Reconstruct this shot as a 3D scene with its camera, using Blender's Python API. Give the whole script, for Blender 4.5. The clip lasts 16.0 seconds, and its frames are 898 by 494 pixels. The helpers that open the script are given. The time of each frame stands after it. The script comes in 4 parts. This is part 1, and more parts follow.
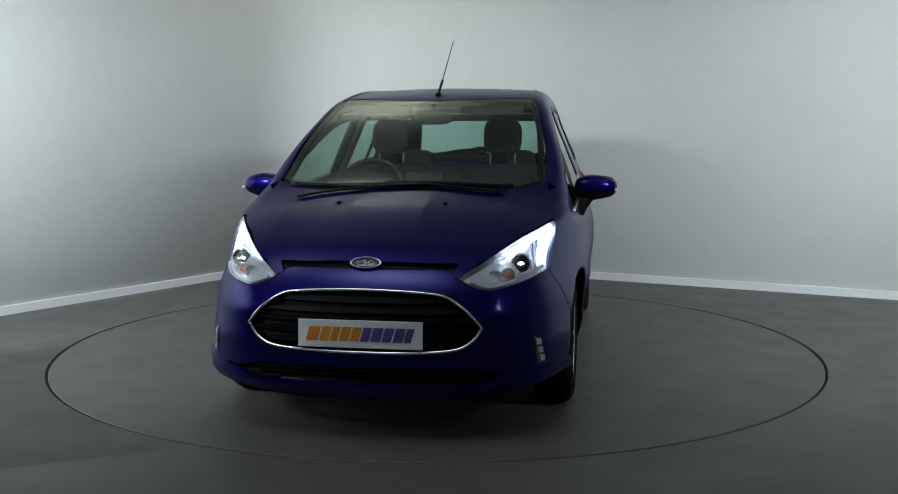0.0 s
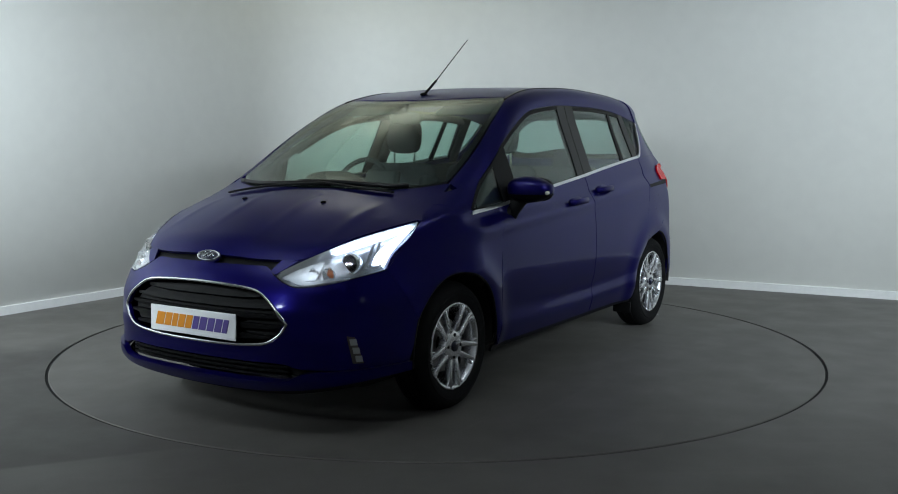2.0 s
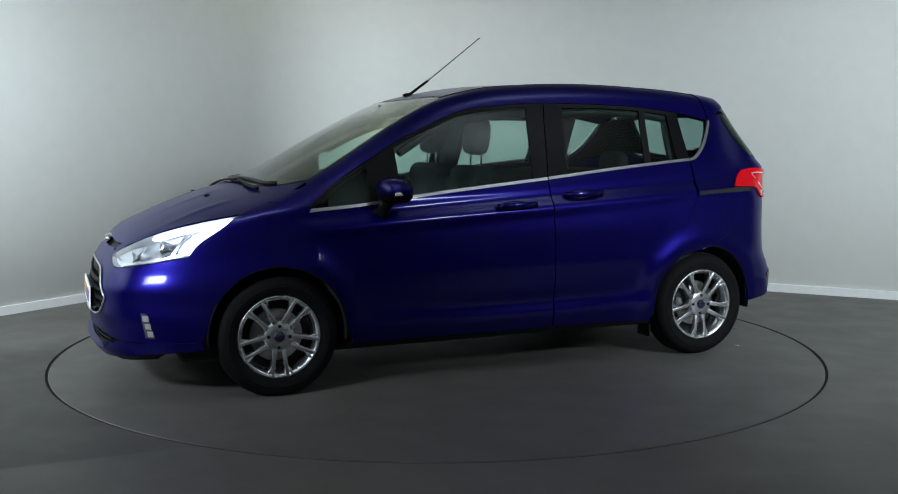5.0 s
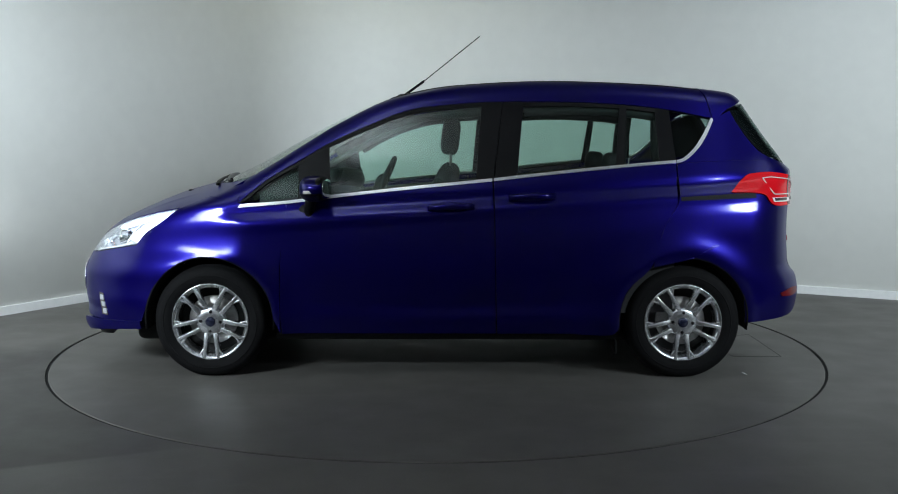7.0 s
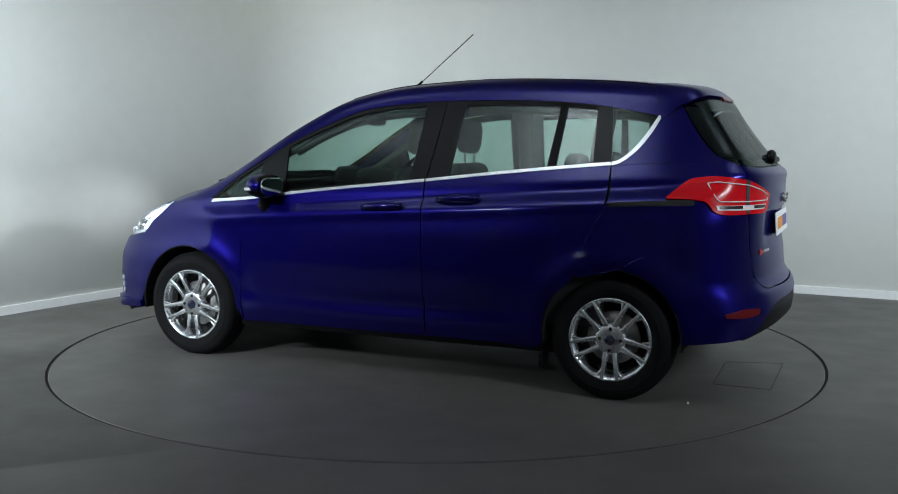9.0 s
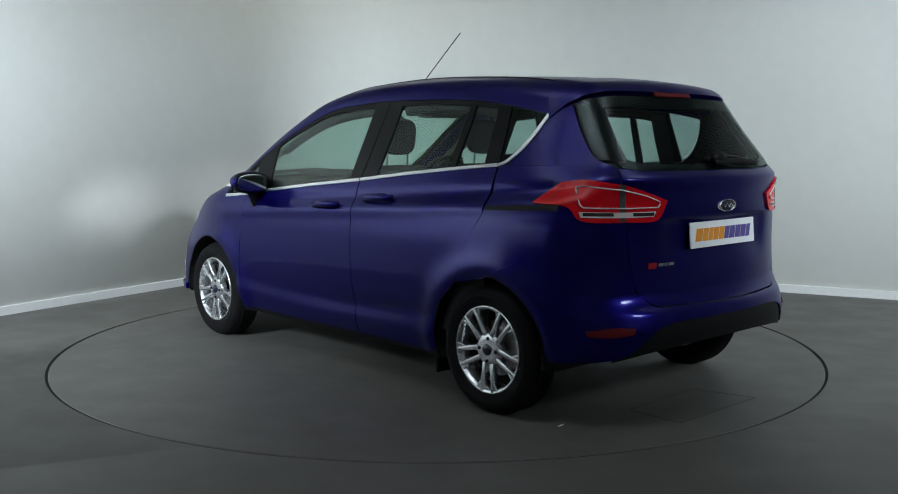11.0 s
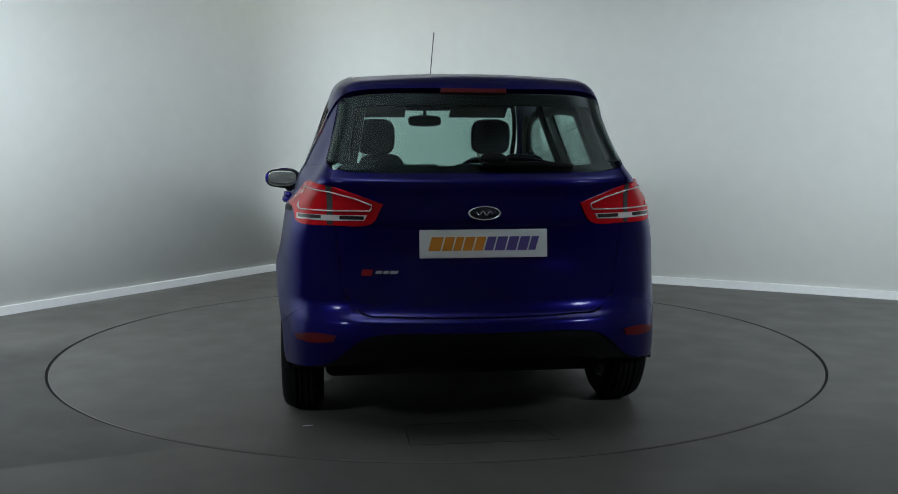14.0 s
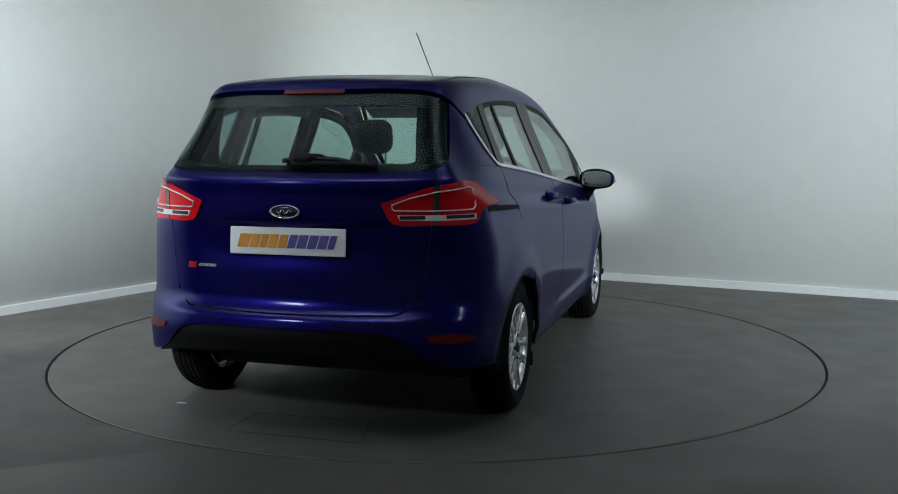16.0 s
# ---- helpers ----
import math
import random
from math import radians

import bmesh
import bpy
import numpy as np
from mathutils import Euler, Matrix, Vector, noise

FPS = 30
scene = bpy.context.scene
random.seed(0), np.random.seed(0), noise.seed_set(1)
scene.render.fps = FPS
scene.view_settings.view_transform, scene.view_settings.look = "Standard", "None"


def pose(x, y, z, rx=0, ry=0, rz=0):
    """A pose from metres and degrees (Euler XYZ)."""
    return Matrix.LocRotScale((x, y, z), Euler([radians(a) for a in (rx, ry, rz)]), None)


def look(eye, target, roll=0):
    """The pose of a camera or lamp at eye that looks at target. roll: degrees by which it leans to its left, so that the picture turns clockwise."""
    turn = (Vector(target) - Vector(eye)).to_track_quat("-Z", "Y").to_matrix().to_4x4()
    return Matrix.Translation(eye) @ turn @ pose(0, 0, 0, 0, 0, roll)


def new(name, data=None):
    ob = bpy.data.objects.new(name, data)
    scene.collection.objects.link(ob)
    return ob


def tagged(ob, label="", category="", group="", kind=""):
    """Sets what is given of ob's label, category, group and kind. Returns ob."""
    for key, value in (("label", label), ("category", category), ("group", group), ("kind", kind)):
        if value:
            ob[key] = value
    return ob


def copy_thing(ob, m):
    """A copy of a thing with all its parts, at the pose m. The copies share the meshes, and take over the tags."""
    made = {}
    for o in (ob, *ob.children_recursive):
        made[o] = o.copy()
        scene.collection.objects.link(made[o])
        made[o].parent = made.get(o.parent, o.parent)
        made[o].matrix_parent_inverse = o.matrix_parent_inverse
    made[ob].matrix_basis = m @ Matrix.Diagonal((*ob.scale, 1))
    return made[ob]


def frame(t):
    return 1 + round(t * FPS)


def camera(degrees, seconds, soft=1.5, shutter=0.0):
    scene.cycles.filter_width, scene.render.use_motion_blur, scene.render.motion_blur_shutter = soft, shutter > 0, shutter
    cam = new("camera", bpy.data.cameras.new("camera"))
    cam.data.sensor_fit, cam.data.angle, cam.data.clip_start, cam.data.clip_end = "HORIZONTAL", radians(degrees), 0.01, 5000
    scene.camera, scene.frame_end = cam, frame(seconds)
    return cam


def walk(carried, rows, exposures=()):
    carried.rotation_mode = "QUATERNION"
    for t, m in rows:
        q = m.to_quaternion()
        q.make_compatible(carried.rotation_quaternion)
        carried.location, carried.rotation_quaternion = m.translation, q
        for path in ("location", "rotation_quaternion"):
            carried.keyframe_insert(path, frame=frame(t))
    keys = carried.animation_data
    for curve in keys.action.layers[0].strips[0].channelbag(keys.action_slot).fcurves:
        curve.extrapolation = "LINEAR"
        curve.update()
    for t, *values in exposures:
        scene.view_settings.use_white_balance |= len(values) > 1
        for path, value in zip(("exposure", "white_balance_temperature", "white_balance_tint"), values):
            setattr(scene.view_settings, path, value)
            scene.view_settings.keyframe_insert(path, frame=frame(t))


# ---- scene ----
# ---- the camera: it stands still in front of the turntable ----
cam = camera(49.47, 16.0, soft=1.0)
EYE = look((0.0, -5.930, 1.252), (0.0664, 0.0333, 0.5959), 0.0)
walk(cam, [(0, EYE), (16.0, EYE)])
scene.view_settings.exposure = 0.0

# ---- world: a closed room, a faint grey beyond it ----
world = bpy.data.worlds.new("world")
scene.world = world
world.use_nodes = True
world.node_tree.nodes["Background"].inputs[0].default_value = (0.5, 0.55, 0.6, 1)
world.node_tree.nodes["Background"].inputs[1].default_value = 0.02


def area_lamp(name, shape, eye, target, sx, sy, watts, colour):
    data = bpy.data.lights.new(name, "AREA")
    data.shape, data.size, data.size_y, data.energy, data.color = shape, sx, sy, watts, colour
    ob = new(name, data)
    ob.matrix_basis = look(eye, target)
    return ob


# the studio's lights: two bluish strips with honeycomb grids, aimed past the turntable at the walls,
# bluish lights thrown up at the ceiling in front and at both sides, and a greenish one over the far corner
LAMPS = [("RECTANGLE", (-4.4, -4.8, 2.9), (-2.7, 1.7, 0.2), 2.0, 0.5, 98, (0.80, 0.92, 1.0), 64),
         ("RECTANGLE", (4.6, -4.8, 2.9), (2.9, 2.1, -0.1), 2.0, 0.5, 72, (0.80, 0.92, 1.0), 70),
         ("RECTANGLE", (-1.2, -3.6, 3.5), (-1.2, -3.6, 4.2), 1.5, 0.8, 86, (0.80, 0.90, 1.0), 180),
         ("RECTANGLE", (-2.9, -2.0, 3.5), (-2.9, -2.0, 4.2), 1.1, 0.9, 32, (0.80, 0.90, 1.0), 180),
         ("RECTANGLE", (2.9, -2.0, 3.5), (2.9, -2.0, 4.2), 1.1, 0.9, 38, (0.80, 0.90, 1.0), 180),
         ("ELLIPSE", (-0.9, 2.8, 3.6), (-0.9, 2.8, 4.2), 1.4, 1.0, 20, (0.97, 1.0, 0.81), 180)]
for shape, at, to, sx, sy, watts, colour, spread_deg in LAMPS:
    area_lamp("studio_light", shape, at, to, sx, sy, watts, colour).data.spread = math.radians(spread_deg)
# ---- materials ----
def principled(name, colour, rough=0.5, metal=0.0, **more):
    m = bpy.data.materials.new(name)
    m.use_nodes = True
    b = m.node_tree.nodes["Principled BSDF"]
    b.inputs["Base Color"].default_value = (*colour, 1)
    b.inputs["Roughness"].default_value = rough
    b.inputs["Metallic"].default_value = metal
    for key, value in more.items():
        b.inputs[key.replace("_", " ")].default_value = value
    return m


def worn(m, scales=(3.0, 40.0), amounts=(0.12, 0.08), bump_at=200.0, bump_by=0.05, rough_by=0.1):
    """Two scales of variation in colour and gloss, and a fine relief, laid over a plain material."""
    nt = m.node_tree
    b = nt.nodes["Principled BSDF"]
    co = nt.nodes.new("ShaderNodeTexCoord")
    base, rough = b.inputs["Base Color"].default_value[:], b.inputs["Roughness"].default_value
    fac = None
    for s, a in zip(scales, amounts):
        n = nt.nodes.new("ShaderNodeTexNoise")
        n.inputs["Scale"].default_value, n.inputs["Detail"].default_value = s, 4
        nt.links.new(co.outputs["Object"], n.inputs["Vector"])
        r = nt.nodes.new("ShaderNodeMapRange")
        r.inputs[1].default_value, r.inputs[2].default_value = 0.3, 0.7
        r.inputs[3].default_value, r.inputs[4].default_value = 1 - a, 1 + a
        nt.links.new(n.outputs[0], r.inputs[0])
        if fac is None:
            fac = r.outputs[0]
        else:
            x = nt.nodes.new("ShaderNodeMath")
            x.operation = "MULTIPLY"
            nt.links.new(fac, x.inputs[0]), nt.links.new(r.outputs[0], x.inputs[1])
            fac = x.outputs[0]
    mul = nt.nodes.new("ShaderNodeVectorMath")
    mul.operation = "SCALE"
    mul.inputs[0].default_value = base[:3]
    nt.links.new(fac, mul.inputs["Scale"])
    nt.links.new(mul.outputs[0], b.inputs["Base Color"])
    rr = nt.nodes.new("ShaderNodeMath")
    rr.operation = "MULTIPLY_ADD"
    nt.links.new(fac, rr.inputs[0])
    rr.inputs[1].default_value, rr.inputs[2].default_value = -rough_by, rough + rough_by
    nt.links.new(rr.outputs[0], b.inputs["Roughness"])
    if bump_by:
        n = nt.nodes.new("ShaderNodeTexNoise")
        n.inputs["Scale"].default_value, n.inputs["Detail"].default_value = bump_at, 3
        nt.links.new(co.outputs["Object"], n.inputs["Vector"])
        bp = nt.nodes.new("ShaderNodeBump")
        bp.inputs["Strength"].default_value, bp.inputs["Distance"].default_value = bump_by, 0.004
        nt.links.new(n.outputs[0], bp.inputs["Height"])
        nt.links.new(bp.outputs[0], b.inputs["Normal"])
    return m


def glass(name, tint, gloss=1.0):
    """A clear pane: it lets the light through, tinted, and mirrors at its surface."""
    m = bpy.data.materials.new(name)
    m.use_nodes = True
    nt = m.node_tree
    nt.nodes.remove(nt.nodes["Principled BSDF"])
    clear, shine, mix, fres = (nt.nodes.new("ShaderNodeBsdfTransparent"), nt.nodes.new("ShaderNodeBsdfGlossy"),
                               nt.nodes.new("ShaderNodeMixShader"), nt.nodes.new("ShaderNodeLayerWeight"))
    clear.inputs[0].default_value = (*tint, 1)
    shine.inputs["Roughness"].default_value = 0.03
    shine.inputs["Color"].default_value = (gloss, gloss, gloss, 1)
    power, ramp = nt.nodes.new("ShaderNodeMath"), nt.nodes.new("ShaderNodeMapRange")
    power.operation, power.inputs[1].default_value = "POWER", 5.0
    ramp.inputs[3].default_value, ramp.inputs[4].default_value = 0.035, 0.9
    fres.inputs[0].default_value = 0.5
    nt.links.new(fres.outputs["Facing"], power.inputs[0])
    nt.links.new(power.outputs[0], ramp.inputs[0])
    nt.links.new(ramp.outputs[0], mix.inputs[0])
    nt.links.new(clear.outputs[0], mix.inputs[1])
    nt.links.new(shine.outputs[0], mix.inputs[2])
    nt.links.new(mix.outputs[0], nt.nodes["Material Output"].inputs[0])
    return m


def glow(name, colour, strength):
    return principled(name, colour, 0.4, 0.0, Emission_Color=(*colour, 1), Emission_Strength=strength)


REARWALL = worn(principled("rear_wall_paint", (0.55, 0.55, 0.55), 0.7), (0.7, 9.0), (0.08, 0.05), 90, 0.05, 0.05)
CEILING = worn(principled("ceiling_paint", (0.45, 0.45, 0.44), 0.8), (0.7, 9.0), (0.05, 0.03), 90, 0.05, 0.05)
WALL = worn(principled("wall_paint", (0.74, 0.74, 0.70), 0.55), (0.7, 9.0), (0.025, 0.015), 90, 0.05, 0.05)
TRIM = worn(principled("trim_paint", (0.66, 0.66, 0.65), 0.35), (2, 30), (0.04, 0.03), 60, 0.03, 0.05)


def vinyl(name, colour, shaded):
    """Scuffed grey vinyl: cloudy wear, fine grain, thin streaks; where asked, a strip of soft shade is painted into
    the colour.
    """
    m = principled(name, colour, 0.5, 0.0, Specular_IOR_Level=0.35)
    nt = m.node_tree
    b = nt.nodes["Principled BSDF"]
    co = nt.nodes.new("ShaderNodeTexCoord")

    def noise_at(scale, detail, lo, hi, out, stretch=None):
        n, r = nt.nodes.new("ShaderNodeTexNoise"), nt.nodes.new("ShaderNodeMapRange")
        n.inputs["Scale"].default_value, n.inputs["Detail"].default_value = scale, detail
        src = co.outputs["Object"]
        if stretch:
            mp = nt.nodes.new("ShaderNodeMapping")
            mp.inputs["Scale"].default_value, mp.inputs["Rotation"].default_value = stretch, (0, 0, 0.4)
            nt.links.new(src, mp.inputs[0])
            src = mp.outputs[0]
        nt.links.new(src, n.inputs["Vector"])
        r.inputs[1].default_value, r.inputs[2].default_value, r.inputs[3].default_value, r.inputs[4].default_value = lo, hi, *out
        nt.links.new(n.outputs[0], r.inputs[0])
        return r.outputs[0]

    def times(p, q):
        x = nt.nodes.new("ShaderNodeMath")
        x.operation = "MULTIPLY"
        nt.links.new(p, x.inputs[0]), nt.links.new(q, x.inputs[1])
        return x.outputs[0]

    cloud = noise_at(0.9, 4, 0.35, 0.65, (0.94, 1.06))
    fine = noise_at(130, 3, 0.3, 0.7, (0.93, 1.07))
    blots = noise_at(2.6, 2, 0.66, 0.76, (1.0, 0.90))
    streak = noise_at(3.0, 3, 0.60, 0.75, (1.0, 1.10), (0.25, 5.0, 1.0))
    fac = times(times(cloud, fine), times(blots, streak))
    if shaded:
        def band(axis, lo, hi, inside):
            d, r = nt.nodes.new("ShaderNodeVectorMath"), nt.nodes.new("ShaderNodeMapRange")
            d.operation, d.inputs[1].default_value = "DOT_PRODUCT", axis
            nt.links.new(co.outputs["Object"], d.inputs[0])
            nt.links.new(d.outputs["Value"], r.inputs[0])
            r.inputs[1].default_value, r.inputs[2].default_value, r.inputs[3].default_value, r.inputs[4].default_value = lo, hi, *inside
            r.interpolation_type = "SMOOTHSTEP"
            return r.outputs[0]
        # the shade left of the turntable, painted as a darker soft-edged band
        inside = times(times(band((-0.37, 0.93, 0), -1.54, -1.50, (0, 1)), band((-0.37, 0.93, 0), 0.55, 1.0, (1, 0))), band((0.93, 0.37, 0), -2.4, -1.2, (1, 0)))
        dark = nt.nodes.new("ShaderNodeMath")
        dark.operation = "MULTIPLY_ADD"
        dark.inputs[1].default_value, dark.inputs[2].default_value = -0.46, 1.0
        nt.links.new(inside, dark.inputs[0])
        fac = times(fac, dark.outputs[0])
    mul = nt.nodes.new("ShaderNodeVectorMath")
    mul.operation, mul.inputs[0].default_value = "SCALE", colour
    nt.links.new(fac, mul.inputs["Scale"])
    nt.links.new(mul.outputs[0], b.inputs["Base Color"])
    nt.links.new(noise_at(4.0, 4, 0.3, 0.7, (0.46, 0.58)), b.inputs["Roughness"])
    bp = nt.nodes.new("ShaderNodeBump")
    bp.inputs["Strength"].default_value, bp.inputs["Distance"].default_value = 0.06, 0.003
    nt.links.new(noise_at(220, 2, 0.0, 1.0, (0, 1)), bp.inputs["Height"])
    nt.links.new(bp.outputs[0], b.inputs["Normal"])
    return m


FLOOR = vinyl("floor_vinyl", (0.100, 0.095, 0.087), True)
DECK = vinyl("deck_vinyl", (0.101, 0.096, 0.088), False)
PAINT = worn(principled("blue_paint", (0.0029, 0.0011, 0.100), 0.32, 0.7, Specular_Tint=(0.16, 0.14, 0.55, 1), Coat_Weight=0.5, Coat_Roughness=0.11), (4.0, 900.0), (0.03, 0.12), 1500, 0.0, 0.02)
BLACK = worn(principled("black_plastic", (0.004, 0.004, 0.0045), 0.5, 0.0, Specular_IOR_Level=0.15), (8, 120), (0.15, 0.1), 600, 0.08, 0.08)
GLOSSBLACK = principled("gloss_black", (0.004, 0.004, 0.005), 0.28, 0.0, Specular_IOR_Level=0.2)
DARK = principled("dark_underside", (0.008, 0.008, 0.008), 0.85)
CHROME = principled("chrome", (0.85, 0.86, 0.88), 0.12, 1.0)
SATIN = worn(principled("satin_trim", (0.72, 0.73, 0.76), 0.28, 1.0), (20, 300), (0.04, 0.05), 500, 0.02, 0.05)
ALLOY = worn(principled("alloy", (0.76, 0.77, 0.80), 0.27, 1.0), (14, 220), (0.07, 0.06), 700, 0.03, 0.08)
STEEL = worn(principled("brake_steel", (0.35, 0.34, 0.33), 0.4, 1.0), (30, 250), (0.2, 0.15), 400, 0.05, 0.1)
RUBBER = worn(principled("tyre_rubber", (0.005, 0.005, 0.0055), 0.8, 0.0, Specular_IOR_Level=0.15), (12, 160), (0.2, 0.15), 400, 0.15, 0.08)
GLASS = glass("window_glass", (0.79, 0.89, 0.855))
TINTED = glass("tinted_glass", (0.76, 0.85, 0.835), 0.4)
CLEAR = glass("lamp_glass", (0.96, 0.97, 0.98))
MIRROR = principled("mirror_glass", (0.85, 0.9, 0.9), 0.02, 1.0)
FABRIC = worn(principled("seat_fabric", (0.022, 0.022, 0.026), 0.9), (10, 300), (0.2, 0.25), 500, 0.3, 0.05)
CABIN = worn(principled("cabin_plastic", (0.02, 0.02, 0.022), 0.6), (10, 200), (0.12, 0.1), 500, 0.15, 0.08)
LINING = worn(principled("roof_lining", (0.12, 0.12, 0.115), 0.95), (10, 300), (0.06, 0.1), 500, 0.2, 0.02)
REDLENS = principled("red_lens", (0.60, 0.004, 0.010), 0.22, 0.0, Specular_IOR_Level=0.25, Coat_Weight=0.05, Coat_Roughness=0.03)
DARKRED = principled("dark_red_lens", (0.10, 0.003, 0.005), 0.3, 0.0, Specular_IOR_Level=0.25)
PALELENS = principled("pale_lens", (0.78, 0.72, 0.71), 0.2, 0.0, Coat_Weight=1.0)
GREYLENS = principled("grey_lens", (0.07, 0.06, 0.063), 0.2, 0.0, Coat_Weight=0.4)
DARKCELL = principled("dark_lens_cell", (0.035, 0.022, 0.022), 0.25, 0.0, Coat_Weight=0.3)
AMBER = principled("amber_bulb", (0.75, 0.20, 0.06), 0.2)
REFLECTOR = principled("lamp_reflector", (0.88, 0.89, 0.92), 0.18, 0.9)
LAMPWHITE = principled("lamp_bezel", (0.62, 0.64, 0.68), 0.25, 0.6)
PLATE = worn(principled("plate_white", (0.84, 0.85, 0.86), 0.35), (12, 200), (0.03, 0.03), 300, 0.02, 0.05)
ORANGE = principled("orange_print", (0.72, 0.27, 0.02), 0.45)
PURPLE = principled("purple_print", (0.10, 0.07, 0.28), 0.45)
NAVY = principled("badge_navy", (0.012, 0.016, 0.045), 0.15, 0.3, Coat_Weight=1.0)
REDBADGE = principled("badge_red", (0.45, 0.02, 0.03), 0.25, 0.4)
DAYLIGHT = glow("running_light", (0.72, 0.84, 1.0), 3.5)
BEAM = glow("beam_bulb", (0.85, 0.92, 1.0), 22000.0)
# ---- the room ----
def mesh_ob(name, verts, faces, material, parent=None, label="", smooth=True):
    me = bpy.data.meshes.new(name)
    me.from_pydata([tuple(v) for v in verts], [], [tuple(f) for f in faces])
    me.update()
    if smooth:
        me.shade_smooth()
    me.materials.append(material)
    ob = new(name, me)
    if parent is not None:
        ob.parent = parent
    if label:
        tagged(ob, label)
    return ob


def bm_ob(name, bm, material, parent=None, label="", smooth=False):
    bmesh.ops.recalc_face_normals(bm, faces=bm.faces)
    me = bpy.data.meshes.new(name)
    bm.to_mesh(me)
    bm.free()
    if smooth:
        me.shade_smooth()
    me.materials.append(material)
    ob = new(name, me)
    if parent is not None:
        ob.parent = parent
    if label:
        tagged(ob, label)
    return ob


def box_bm(sx, sy, sz, at=(0, 0, 0), bevel=0.0, seg=2):
    bm = bmesh.new()
    bmesh.ops.create_cube(bm, size=1, matrix=Matrix.Translation(at) @ Matrix.Diagonal((sx, sy, sz, 1)))
    if bevel:
        bmesh.ops.bevel(bm, geom=bm.edges[:], offset=bevel, segments=seg, affect="EDGES", profile=0.5)
    return bm


# plan of the wall's inner face, from behind the camera on the left, round the curved corner, to behind it on the right
ROOM_H = 4.2
LDIR, RDIR = Vector((0.543, 0.840)), Vector((0.883, -0.470))
CORNER = Vector((-1.11, 4.12))


def wall_plan():
    rad = 1.1
    pts = [CORNER - LDIR * 9.5]
    a, b = CORNER - LDIR * rad, CORNER + RDIR * rad
    n = 20
    pts.append(a)
    for i in range(1, n):
        u = i / n
        pts.append(a * (1 - u) ** 2 + CORNER * 2 * u * (1 - u) + b * u * u)
    pts += [b, CORNER + RDIR * 9.0]
    return pts


PLAN = wall_plan()


def ribbon(name, pts, z0, z1, depth, material, inward=0.0, lip=0.0):
    """A strip of constant height along the plan, depth thick, standing proud of the wall by inward."""
    nrm = []
    for i, p in enumerate(pts):
        d = (pts[min(i + 1, len(pts) - 1)] - pts[max(i - 1, 0)]).normalized()
        nrm.append(Vector((d.y, -d.x)))
    bm = bmesh.new()
    rows = []
    for p, q in zip(pts, nrm):
        a, b = p + q * inward, p - q * (depth - inward)
        rows.append([bm.verts.new((a.x, a.y, z0)), bm.verts.new((a.x, a.y, z1 - lip)), bm.verts.new((*(a - q * lip), z1)),
                     bm.verts.new((b.x, b.y, z1)), bm.verts.new((b.x, b.y, z0))])
    for r, s in zip(rows, rows[1:]):
        for k in range(5):
            bm.faces.new((r[k], r[(k + 1) % 5], s[(k + 1) % 5], s[k]))
    bm.faces.new(rows[0]), bm.faces.new(rows[-1][::-1])
    ob = bm_ob(name, bm, material, None, "", False)
    return ob


tagged(ribbon("wall_north", PLAN, 0, ROOM_H, 0.15, WALL, 0.0, 0.0), "matt off-white painted studio wall with a curved corner", "wall", kind="structure")
for poly in bpy.data.objects["wall_north"].data.polygons:
    poly.use_smooth = abs(poly.normal.z) < 0.5
tagged(ribbon("baseboard", PLAN, 0, 0.066, 0.015, TRIM, 0.015, 0.004), "white painted skirting board along the studio wall", "skirting board", kind="structure")
A0, B0 = PLAN[0], PLAN[-1]
# added wall on the unseen side, its grey chosen for bounce and reflections
BACK = [B0, Vector((B0.x - 1.0, -8.6)), Vector((A0.x + 1.0, -8.6)), A0]
tagged(ribbon("wall_south", BACK, 0, ROOM_H, 0.15, REARWALL, 0.0, 0.0), "unseen plain grey wall added behind the camera to bounce light", "wall", kind="structure")

RT = 2.236  # radius of the turntable
GAP = 0.016


def annulus():
    n = 192
    verts = [((RT + GAP) * math.cos(2 * math.pi * i / n), (RT + GAP) * math.sin(2 * math.pi * i / n), 0.0) for i in range(n)]
    mid = [(12.0 * math.cos(2 * math.pi * i / n), 12.0 * math.sin(2 * math.pi * i / n), 0.0) for i in range(n)]
    low = [(x, y, -0.25) for x, y, _ in verts]
    faces = []
    for i in range(n):
        j = (i + 1) % n
        faces += [(i, n + i, n + j, j), (2 * n + i, i, j, 2 * n + j)]
    verts = verts + mid + low
    k = len(verts)
    verts.append((0, 0, -0.25))
    faces += [(k, 2 * n + i, 2 * n + (i + 1) % n) for i in range(n)]
    return verts, faces


fv, ff = annulus()
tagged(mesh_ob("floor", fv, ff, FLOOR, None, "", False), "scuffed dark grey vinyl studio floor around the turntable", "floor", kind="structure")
tagged(bm_ob("ceiling", box_bm(26, 26, 0.1, (0, -1, ROOM_H + 0.05)), CEILING), "plain matt grey studio ceiling", "ceiling", kind="structure")

# the turntable: a flat disc with a chamfered rim, its hatch and a fleck of paint turn with it
turntable = tagged(new("turntable"), "round grey vinyl-covered vehicle turntable flush with the floor", "turntable")


